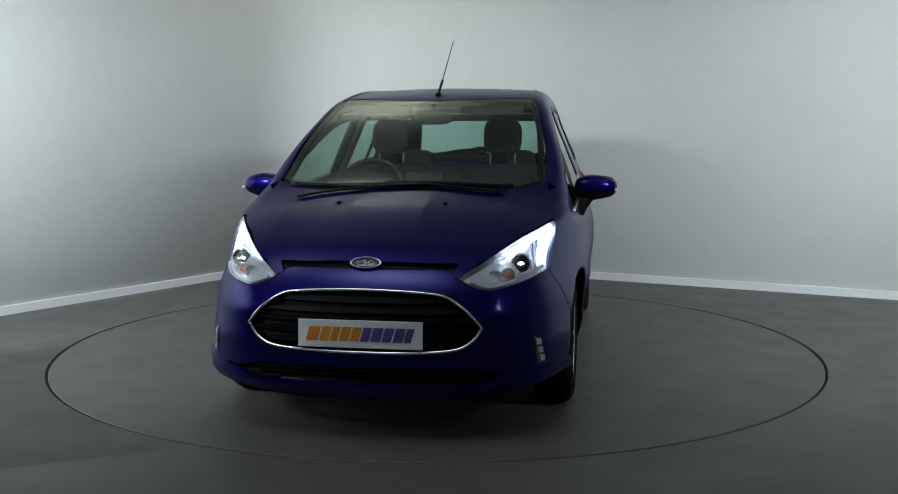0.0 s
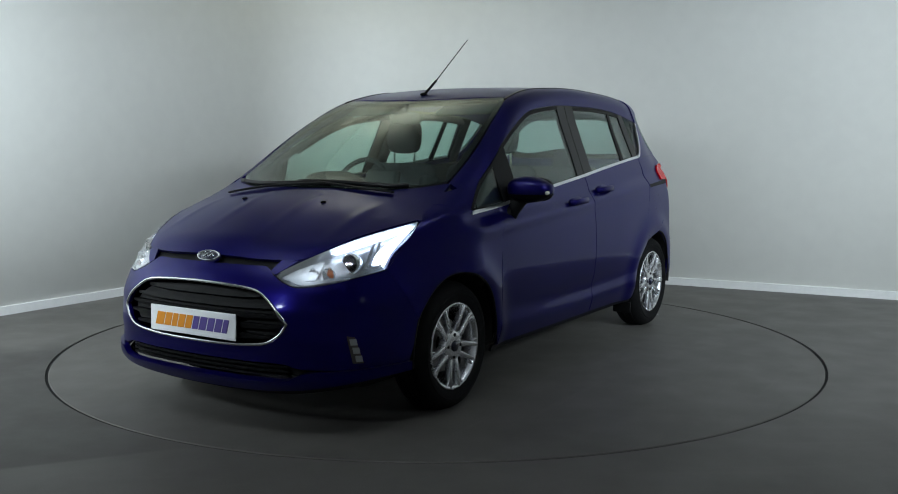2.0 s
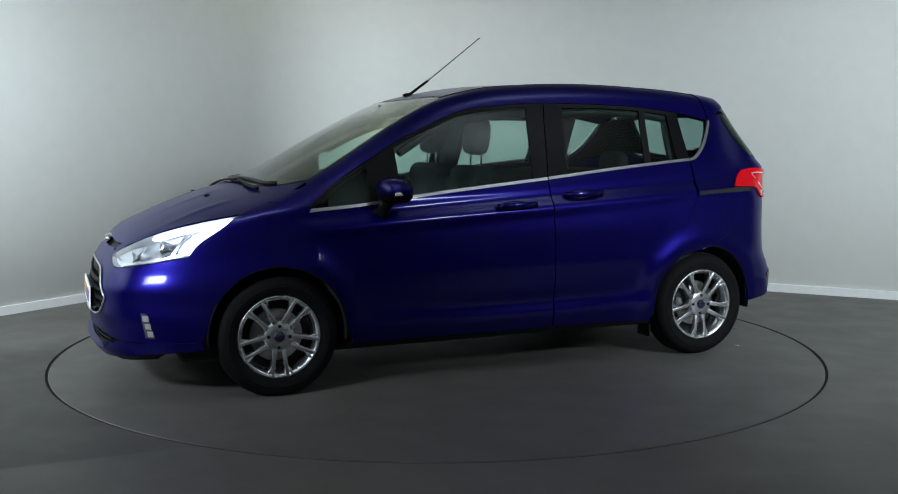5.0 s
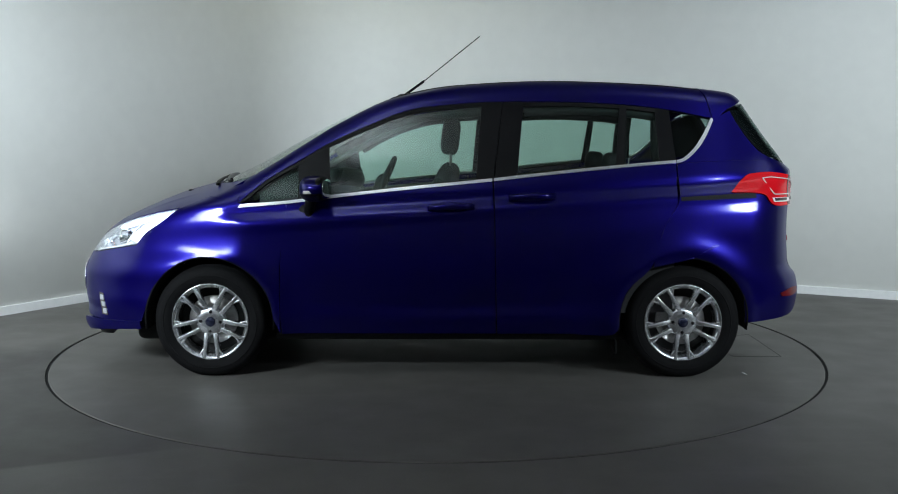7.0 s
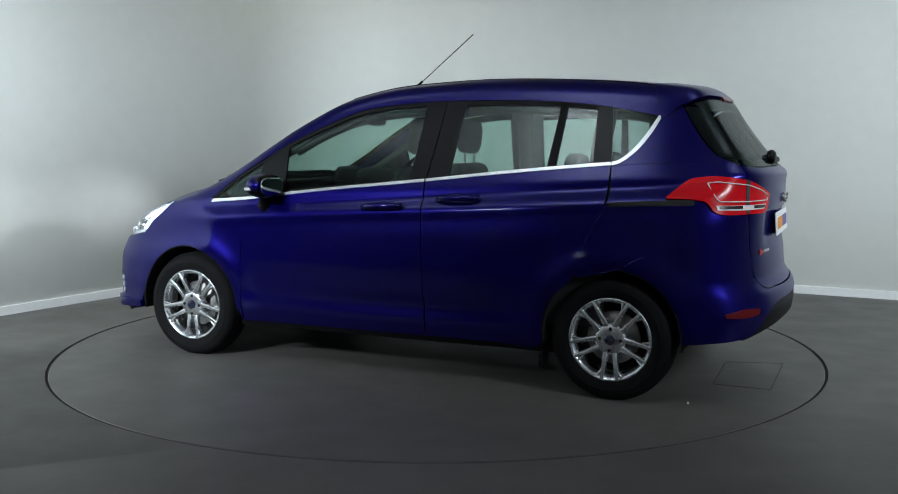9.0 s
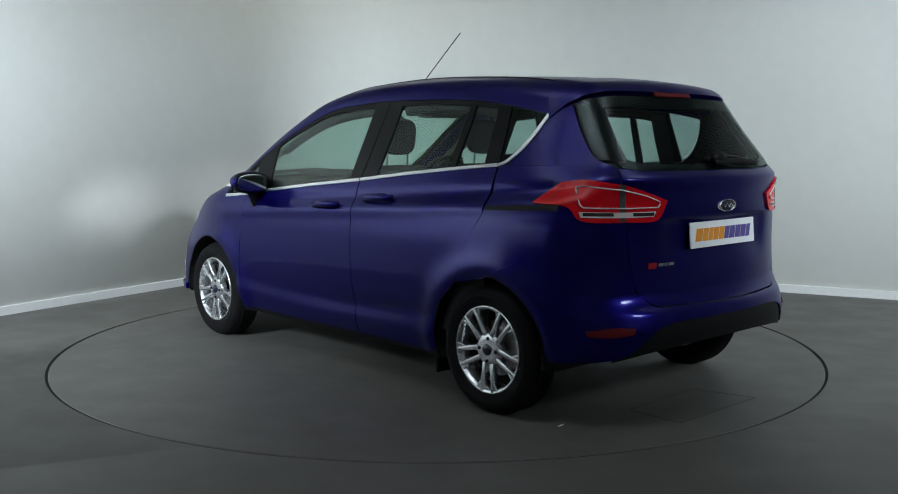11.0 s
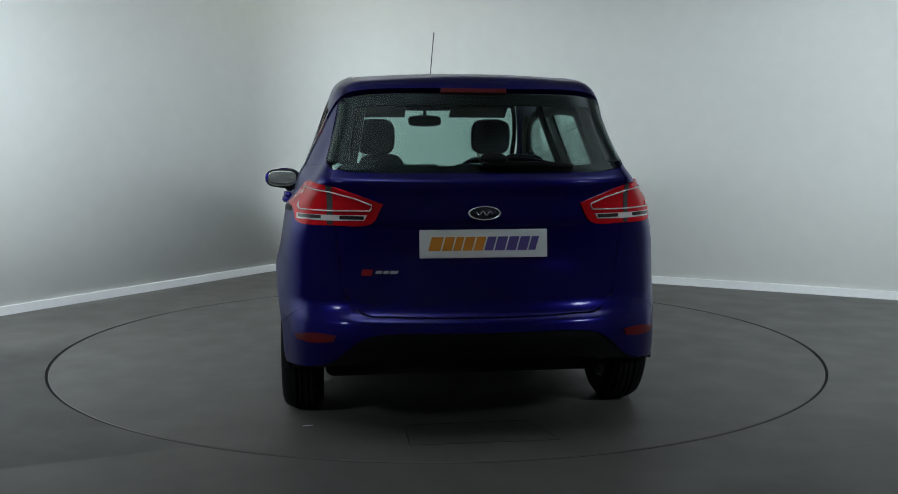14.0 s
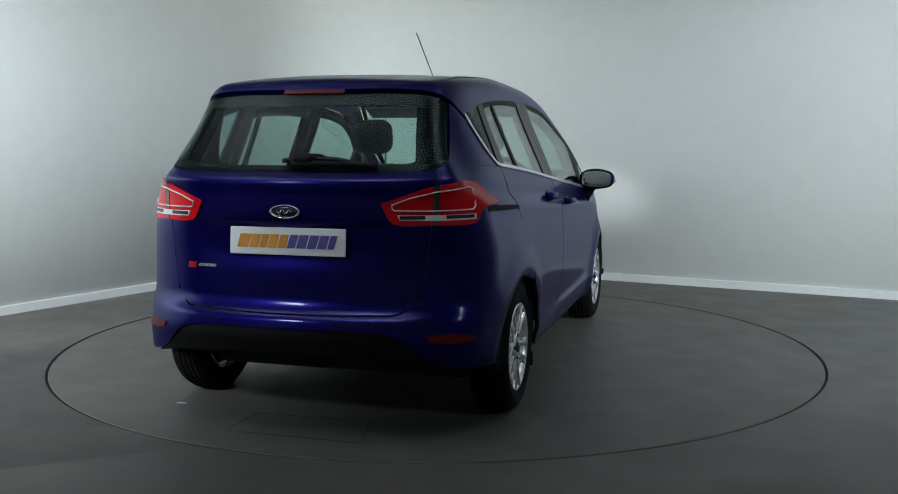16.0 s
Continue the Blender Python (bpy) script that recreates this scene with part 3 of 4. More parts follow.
both("pillar_inner", sheet(("side", "rear"), [(-1.27, 1.14), (-1.345, 1.22), (-1.40, 1.30), (-1.43, 1.375)],
                           [(29.0, 1.13), (30.0, 1.20), (31.0, 1.30), (32.5, 1.42)], 40, 14, off=-0.040, thick=0.006), GLOSSBLACK, car)
both("sill", sheet("side", [(0.90, 0.203), (-0.90, 0.203)], [(0.895, 0.232), (-0.90, 0.232)], 40, 5, off=-0.012), BLACK, car)

# tail: spoiler, tailgate, rear bumper
spoiler = part("roof_spoiler", sheet(("top", "rear"), mirrored([(-1.408, 0.0), (-1.403, 0.25), (-1.368, 0.505), (-1.385, 0.57), (-1.425, 0.625)]),
                                     spread([(0, 1.468), (15, 1.468), (30, 1.465), (38, 1.450), (44.0, 1.415)]), 80, 24, off=0.006, thick=0.03), PAINT, car)
part("brake_light", sheet("rear", spread([(0, 1.449), (11, 1.449)]), spread([(0, 1.466), (11, 1.466)]), 20, 4, off=0.009, thick=0.01), DARKRED, spoiler, "dark red high-level brake light")
tailgate = part("tailgate", sheet("rear", spread([(0, 0.536), (10, 0.537), (19.4, 0.541), (25.5, 0.548), (29.4, 0.604), (31.0, 0.68)]),
                                  spread([(0, 1.117), (15, 1.117), (27, 1.119), (34, 1.131)]), 100, 120, thick=0.02), PAINT, car)
part("rear_window", sheet("rear", spread(WINDOW_LOW), spread(WINDOW_TOP), 60, 24, off=0.002, thick=0.005), TINTED, tailgate, "tinted rear window")
border = join(sheet("rear", spread([(0, 1.122), (15, 1.122), (27, 1.124), (33, 1.137)]), spread([(0, 1.150), (15, 1.150), (26, 1.153), (31, 1.170)]), 50, 4, off=-0.006),
              sheet("rear", spread([(0, 1.405), (15, 1.405), (30, 1.402), (37, 1.39)]), spread([(0, 1.452), (15, 1.452), (30, 1.450), (40, 1.43)]), 50, 4, off=-0.006),
              sheet("rear", [(38, 1.17), (40.4, 1.28), (42.5, 1.41)], [(31, 1.165), (33, 1.28), (35, 1.41)], 20, 6, off=-0.006),
              flip(sheet("rear", [(38, 1.17), (40.4, 1.28), (42.5, 1.41)], [(31, 1.165), (33, 1.28), (35, 1.41)], 20, 6, off=-0.006)))
part("window_border", border, GLOSSBLACK, tailgate, "black printed border of the rear window")
rear_bumper = part("rear_bumper", join(sheet("rear", spread([(0, 0.476), (10, 0.476), (19, 0.474), (24.5, 0.456), (28, 0.41), (31, 0.36), (36, 0.325), (50.5, 0.295)]),
                                             spread([(0, 0.531), (10, 0.532), (19.4, 0.536), (25.8, 0.543), (29.8, 0.600), (36, 0.585), (43, 0.550), (52.0, 0.475)]), 141, 20, off=-0.0015)), PAINT, car)
part("diffuser", sheet("rear", spread([(0, 0.372), (15, 0.366), (27, 0.345), (36, 0.312)]), spread([(0, 0.479), (10, 0.479), (19, 0.477), (25, 0.456), (28.6, 0.41), (33, 0.345)]), 80, 16, off=-0.010), BLACK, rear_bumper,
     "black textured lower bumper")
both("reflector", sheet("rear", [(31.4, 0.434), (36, 0.424), (41.0, 0.428)], [(30.9, 0.460), (36, 0.464), (41.6, 0.447)], 20, 6, off=0.003), DARKRED, rear_bumper, "red rear reflector")

# side glass, the black pillars between the panes, and the bright trim along the waist
pane = dict(thick=0.004, off=-0.004)
for i, door in enumerate(front_doors):
    mir = (lambda v: v) if i == 0 else flip
    part("quarter_light", mir(sheet("side", [(1.05, 0.93), (0.765, 0.958)], [(1.05, 0.94), (0.93, 1.035), (0.768, 1.128)], 16, 10, **pane)), GLASS, car, "small triangular front pane")
    # a dark sheet added behind the pane, in place of the cabin's shade
    part("dark_backing", mir(sheet("side", [(0.98, 0.93), (0.70, 0.958)], [(0.98, 0.99), (0.90, 1.045), (0.70, 1.14)], 12, 8, off=-0.03, thick=0.006)), CABIN, car)
    part("mirror_post", mir(sheet("side", [(0.773, 0.930), (0.600, 0.955)], [(0.775, 1.138), (0.618, 1.228)], 10, 14, off=-0.002)), BLACK, door)
    part("door_glass", mir(sheet("side", [(0.602, 0.960), (0.235, 1.000), (-0.158, 1.038)], [(0.620, 1.218), (0.397, 1.322), (0.184, 1.398), (-0.063, 1.428), (-0.192, 1.438)], 30, 16, **pane)), GLASS, door)
    part("window_frame", mir(sheet("side", [(1.05, 0.934), (0.93, 1.030), (0.768, 1.124), (0.620, 1.212), (0.397, 1.314), (0.184, 1.390), (-0.063, 1.420), (-0.194, 1.430)],
                                   [(1.08, 0.926), (0.934, 1.045), (0.768, 1.140), (0.623, 1.229), (0.397, 1.333), (0.184, 1.410), (-0.063, 1.440), (-0.197, 1.450)], 60, 4, off=-0.001)), BLACK, door)
    part("door_pillar", mir(sheet("side", [(-0.156, 1.036), (-0.247, 1.044)], [(-0.190, 1.450), (-0.298, 1.453)], 8, 20)), GLOSSBLACK, door)
    part("waist_trim", mir(sheet("side", [(1.085, 0.899), (0.829, 0.921), (0.61, 0.948), (0.235, 0.989), (-0.242, 1.035)],
                                 [(1.075, 0.917), (0.829, 0.936), (0.61, 0.963), (0.235, 1.004), (-0.242, 1.050)], 60, 4, off=0.006)), SATIN, door, "bright metal waist trim")
for i, door in enumerate(rear_doors):
    mir = (lambda v: v) if i == 0 else flip
    part("door_pillar", mir(sheet("side", [(-0.254, 1.045), (-0.372, 1.056)], [(-0.303, 1.453), (-0.412, 1.453)], 8, 20)), GLOSSBLACK, door)
    part("door_glass", mir(sheet("side", [(-0.368, 1.056), (-0.62, 1.080), (-0.895, 1.106)], [(-0.410, 1.436), (-0.68, 1.437), (-0.932, 1.424)], 30, 16, **pane)), GLASS, door)
    part("window_bar", mir(sheet("side", [(-0.890, 1.105), (-0.935, 1.109)], [(-0.926, 1.440), (-0.962, 1.436)], 5, 16)), BLACK, door)
    part("fixed_glass", mir(sheet("side", [(-0.932, 1.109), (-1.13, 1.127)], [(-0.958, 1.424), (-1.118, 1.406)], 16, 16, **pane)), GLASS, door)
    part("window_frame", mir(sheet("side", [(-0.405, 1.430), (-0.68, 1.430), (-0.93, 1.418), (-1.118, 1.398)], [(-0.405, 1.452), (-0.68, 1.450), (-0.93, 1.438), (-1.12, 1.418)], 40, 4, off=-0.001)), BLACK, door)
    part("rear_post", mir(sheet("side", [(-1.122, 1.126), (-1.212, 1.134)], [(-1.112, 1.420), (-1.188, 1.410)], 8, 16)), GLOSSBLACK, door)
    part("waist_trim", mir(sheet("side", [(-0.250, 1.036), (-0.66, 1.080), (-1.0, 1.112), (-1.209, 1.129)], [(-0.250, 1.051), (-0.66, 1.095), (-1.0, 1.127), (-1.209, 1.144)], 40, 4, off=0.006)),
         SATIN, door, "bright metal waist trim")
for i, quarter in enumerate(quarters):
    mir = (lambda v: v) if i == 0 else flip
    part("quarter_glass", mir(sheet("side", [(-1.205, 1.140), (-1.305, 1.212), (-1.405, 1.345)], [(-1.185, 1.412), (-1.28, 1.396), (-1.412, 1.366)], 24, 14, **pane)), TINTED, quarter, "dark rear quarter pane")
    part("corner_trim", mir(sheet("side", [(-1.213, 1.129), (-1.262, 1.145), (-1.330, 1.203), (-1.385, 1.28), (-1.428, 1.364)],
                                  [(-1.213, 1.144), (-1.252, 1.158), (-1.312, 1.211), (-1.367, 1.287), (-1.412, 1.368)], 40, 4, off=0.006)), SATIN, quarter, "bright metal trim sweeping up")
    part("slide_rail", mir(sheet("side", [(-1.222, 0.936), (-1.62, 0.950)], [(-1.222, 0.955), (-1.62, 0.978)], 40, 4, off=0.002)), DARK, quarter, "black door slide rail")


# ---- lamps, grille, wheels and fittings ----
def moved(vf, m):
    v, f = vf
    m = np.array(m)
    return np.asarray(v) @ m[:3, :3].T + m[:3, 3], f


def rim_of(vf, nu, nv):
    """Only the collar of a sheet: the ring of faces round its edge."""
    v, f = vf
    return v, f[-(2 * nu + 2 * nv - 4):]


def on_skin(kind, u, v, off=0.0):
    p = onto(kind, np.array([[u, v]], float))
    return (p + normals(p) * off)[0]


def dome(r, h, n=24, rings=5, hole=0.0):
    prof = [(max(hole, r * math.cos(a)), h * math.sin(a)) for a in np.linspace(0, math.pi / 2, rings + 1)]
    return lathe(prof, n)


TO_X = pose(0, 0, 0, 0, 0, -90)   # turns the lathe's axis to the car's front


def headlight():
    housing = join(sheet("front", LAMP_LOW, LAMP_TOP, 50, 16, off=-0.050, thick=0.004),
                   rim_of(sheet("front", LAMP_LOW, LAMP_TOP, 50, 16, off=-0.002, thick=0.05), 50, 16))
    made = []
    low_in = [(22.5, 0.676), (25.7, 0.652), (30.2, 0.658), (37.6, 0.682), (44.0, 0.705)]
    low_up = [(22.5, 0.688), (25.7, 0.668), (30.2, 0.671), (37.6, 0.694), (43.6, 0.722)]
    top_in = [(33.0, 0.778), (38.6, 0.805), (46.0, 0.838), (51.0, 0.858)]
    top_up = [(31.6, 0.782), (38.6, 0.823), (47.0, 0.857), (53.8, 0.880)]
    back_in = [(41.5, 0.725), (42.8, 0.770), (46.0, 0.815), (50.5, 0.850)]
    back_up = [(44.2, 0.708), (46.4, 0.765), (49.5, 0.815), (53.6, 0.872)]
    made.append(("light_guide", join(sheet("front", top_in, top_up, 30, 5, off=-0.014, thick=0.012), sheet("front", back_in, back_up, 24, 5, off=-0.012, thick=0.012)), DAYLIGHT, "glowing white running light"))
    made.append(("bezel", join(sheet("front", low_in, low_up, 40, 5, off=-0.012, thick=0.02),
                               sheet("front", [(21.0, 0.683), (23.0, 0.672), (26.0, 0.672), (29.0, 0.676)], [(21.0, 0.687), (24.0, 0.715), (28.0, 0.742), (30.5, 0.752)], 20, 10, off=-0.026, thick=0.01)), LAMPWHITE, ""))
    ribs = [sheet("front", [(a, 0.690 + (a - 34) * 0.0035), (a + 0.9, 0.690 + (a - 34) * 0.0035)], [(a + 2.2, 0.795 + (a - 34) * 0.0045), (a + 3.0, 0.797 + (a - 34) * 0.0045)], 4, 8, off=-0.022, thick=0.02) for a in (39.5, 41.2)]
    made.append(("inner_rib", join(*ribs), REFLECTOR, ""))
    p = on_skin("front", 36.8, 0.742, -0.035)
    ring = lathe([(0.038, -0.03), (0.046, 0.0), (0.046, 0.012), (0.040, 0.016), (0.036, 0.010), (0.036, -0.02)], 32)
    made.append(("projector_ring", moved(ring, Matrix.Translation(p) @ TO_X), CHROME, "chrome projector ring"))
    made.append(("projector_lens", moved(dome(0.036, 0.018, 32, 8, 0.0145), Matrix.Translation(p) @ TO_X), GLOSSBLACK, "dark projector lens"))
    tube_ = lathe([(0.0068, 0.0185), (0.0068, -0.024), (0.0, -0.024), (0.0, -0.026), (0.012, -0.026), (0.012, 0.0165)], 20, True)
    tube_ = tube_[0] * np.array([2.2, 1.0, 1.0]), tube_[1]
    made.append(("beam_tube", moved(tube_, Matrix.Translation(p) @ TO_X), DARK, ""))
    bulb = np.array([(0, -0.022, 0)] + [(0.010 * math.cos(a), -0.022, 0.0045 * math.sin(a)) for a in np.linspace(0, 2 * math.pi, 12, endpoint=False)])
    made.append(("bulb", moved((bulb, [(0, 1 + (k + 1) % 12, 1 + k) for k in range(12)]), Matrix.Translation(p) @ TO_X), BEAM, "lit headlight bulb"))
    q = on_skin("front", 32.0, 0.700, -0.030)
    bowl = lathe([(0.034, 0.012), (0.030, 0.014), (0.020, -0.012), (0.012, -0.018)], 28)
    made.append(("indicator_bowl", moved(bowl, Matrix.Translation(q) @ TO_X), REFLECTOR, ""))
    made.append(("indicator_bulb", moved(dome(0.017, 0.022, 20), Matrix.Translation(q + np.array([-0.012, 0, 0])) @ TO_X), AMBER, "amber indicator bulb"))
    s = on_skin("front", 28.6, 0.705, -0.030)
    made.append(("side_bowl", moved(lathe([(0.026, 0.012), (0.022, 0.012), (0.014, -0.012), (0.006, -0.014), (0.002, -0.004)], 24), Matrix.Translation(s) @ TO_X), REFLECTOR, ""))
    lens = sheet("front", LAMP_LOW, LAMP_TOP, 50, 16, off=0.001, thick=0.003)
    return housing, made, lens


hh, hmade, hlens = headlight()
for mir in (lambda v: v, flip):
    lamp = part("headlight", mir(hh), LAMPWHITE, car, "lit headlight with a silvery housing")
    for name, vf, mat, label in hmade:
        part(name, mir(vf), mat, lamp, label)
    ob = part("lens", mir(hlens), CLEAR, lamp, "clear headlight lens")
    ob.visible_shadow = False

# tail lights: red lens, a pale outlined wedge, a clear reversing strip and a grey joint
for mir in (lambda v: v, flip):
    lamp = part("tail_light", mir(sheet("rear", TAIL_LOW, TAIL_TOP, 60, 16, off=0.010, thick=0.02)), REDLENS, car, "red tail light wrapping round the corner")
    wedge = [on_skin("rear", u, v, 0.013) for u, v in along([(43.0, 1.045), (41.0, 1.052), (33.8, 1.045), (28, 1.016), (24.2, 0.988), (24.6, 0.966), (33.5, 0.964), (42.0, 0.966), (42.8, 0.985), (43.0, 1.045)], 90, False)]
    part("light_line", mir(tube(wedge, 0.0042, 0.003, True, 6)), PALELENS, lamp, "pale light line")
    part("reversing_light", mir(sheet("rear", [(42.5, 0.925), (34, 0.924), (26.0, 0.927)], [(42.8, 0.948), (34, 0.947), (25.4, 0.949)], 40, 4, off=0.013, thick=0.006)), PALELENS, lamp, "clear reversing strip")
    for u, w in ((42.0, 6.4), (31.2, 5.2)):
        part("dark_cell", mir(sheet("rear", [(u, 0.931), (u - w, 0.931)], [(u, 0.945), (u - w, 0.945)], 8, 3, off=0.0155, thick=0.004)), DARKCELL, lamp, "dark clear-lens cell")
    part("joint", mir(sheet("rear", [(34.1, 0.908), (32.8, 0.908)], [(34.3, 1.068), (33.0, 1.064)], 4, 12, off=0.0125, thick=0.01)), GREYLENS, lamp, "grey joint line")

# grille: dark bars in a chrome frame
grille = part("grille", sheet("front", spread(GRILLE_LOW), spread(GRILLE_TOP), 60, 12, off=-0.045, thick=0.01), DARK, car, "black barred grille in a chrome frame")
frame_line = along(spread(GRILLE_TOP), 80).tolist() + along(spread(GRILLE_LOW), 80).tolist()[::-1][1:-1]
ring = onto("front", np.array(frame_line))
part("chrome_frame", tube(ring + normals(ring) * 0.002, 0.007, 0.006, True, 8, (1, 0, 0)), CHROME, grille, "chrome grille frame")
for z, w in ((0.425, 20), (0.470, 22.5), (0.515, 21.8), (0.560, 20), (0.603, 17)):
    part("grille_bar", sheet("front", spread([(0, z - 0.011), (w * 0.6, z - 0.011), (w, z - 0.006)]), spread([(0, z + 0.011), (w * 0.6, z + 0.011), (w, z + 0.006)]), 40, 5, off=-0.016, thick=0.03), BLACK, grille)
intake = part("lower_intake", sheet("front", spread([(0, 0.236), (14, 0.236), (33, 0.262)]), spread([(0, 0.325), (14, 0.325), (33, 0.312)]), 60, 6, off=-0.05), DARK, car, "black lower air intake")
for z in (0.262, 0.282, 0.302):
    part("intake_bar", sheet("front", spread([(0, z - 0.005), (13, z - 0.005), (23.5, z - 0.004)]), spread([(0, z + 0.005), (13, z + 0.005), (23.5, z + 0.004)]), 36, 3, off=-0.02, thick=0.02), BLACK, intake)

# daytime lamps in the bumper's corners
for mir in (lambda v: v, flip):
    fog = part("corner_lamp", mir(sheet("front", [(36.6, 0.318), (38.9, 0.316)], [(35.4, 0.436), (37.0, 0.430)], 6, 14, off=0.002, thick=0.02)), GREYLENS, front_bumper, "small upright lamp in the bumper")
    for k in range(3):
        u, z = 38.0 - 0.55 * k, 0.338 + 0.036 * k
        part("lamp_cell", mir(sheet("front", [(u - 0.75, z - 0.013), (u + 0.65, z - 0.014)], [(u - 0.95, z + 0.013), (u + 0.4, z + 0.012)], 6, 4, off=0.005, thick=0.008)), LAMPWHITE, fog)

# badges
for at, name in ((on_skin("front", 0, 0.735, 0.006), "front"), (on_skin("rear", 0, 0.957, 0.006), "rear")):
    s = 1 if name == "front" else -1
    n = normals(np.array([at]))[0]
    tilt = Matrix.Translation(at) @ Vector(n).to_track_quat("Y", "Z").to_matrix().to_4x4() @ Matrix.Diagonal((1.0, 1.0, 0.42, 1))
    badge = part("badge", moved(lathe([(0.0, 0.006), (0.040, 0.006), (0.058, 0.004), (0.060, 0.0), (0.060, -0.02)], 40), tilt), NAVY, car, "dark blue oval badge with a chrome rim")
    part("badge_rim", moved(lathe([(0.058, 0.004), (0.061, 0.010), (0.066, 0.010), (0.069, 0.004), (0.069, -0.012)], 40), tilt), CHROME, badge)
    wave = [(x, 0.0085, 0.022 * math.sin(x * 210) * (0.5 + 0.5 * math.cos(x * 40))) for x in np.linspace(-0.034, 0.034, 24)]
    part("badge_bar", moved(tube(wave, 0.0022, 0.004, False, 6, (0, 1, 0)), tilt), CHROME, badge)


# show plates with plain slanted bars for the lettering
def show_plate(name, centre, normal, bar_h):
    m = Matrix.Translation(centre) @ Vector(normal).to_track_quat("Y", "Z").to_matrix().to_4x4()
    plate = part(name, moved(block(0.526, 0.008, 0.115, (0, 0, 0), 0.003, 2), m), PLATE, car, "white show plate with orange and purple bars", False)
    widths = (0.056, 0.046, 0.038, 0.046, 0.044, 0.042, 0.048, 0.046, 0.046, 0.036)
    x = sum(widths) / 2
    for k, w in enumerate(widths):
        c, lean, h = x - w / 2, -0.008, bar_h / 2
        x -= w
        half = w / 2 - 0.0035
        quad = [(c + half - lean, 0.0065, -h), (c - half - lean, 0.0065, -h), (c - half + lean, 0.0065, h), (c + half + lean, 0.0065, h)]
        back = [(a, 0.003, d) for a, _, d in quad]
        vf = (np.array(quad + back), [(0, 1, 2, 3), (4, 7, 6, 5), (0, 4, 5, 1), (1, 5, 6, 2), (2, 6, 7, 3), (3, 7, 4, 0)])
        part("print_bar", moved(vf, m), ORANGE if k < 5 else PURPLE, plate, "", False)
    return plate


show_plate("front_plate", (2.082, 0, 0.460), (1, 0, 0.03), 0.058)
show_plate("rear_plate", (-1.932, 0, 0.832), (-1, 0, 0.08), 0.056)
part("plate_holder", block(0.03, 0.50, 0.10, (2.06, 0, 0.460), 0.004, 2), BLACK, grille)

# lettering bars on the tailgate
for u0, u1, mat in ((26.9, 24.6, REDBADGE), (23.9, 22.6, SATIN), (22.3, 21.2, SATIN), (20.9, 19.2, SATIN)):
    z0, z1 = (0.701, 0.727) if mat is REDBADGE else (0.710, 0.722)
    part("script_bar", sheet("rear", [(u0, z0), (u1, z0)], [(u0 - 0.3, z1), (u1 - 0.3, z1)], 6, 3, off=0.004, thick=0.006), mat, tailgate)


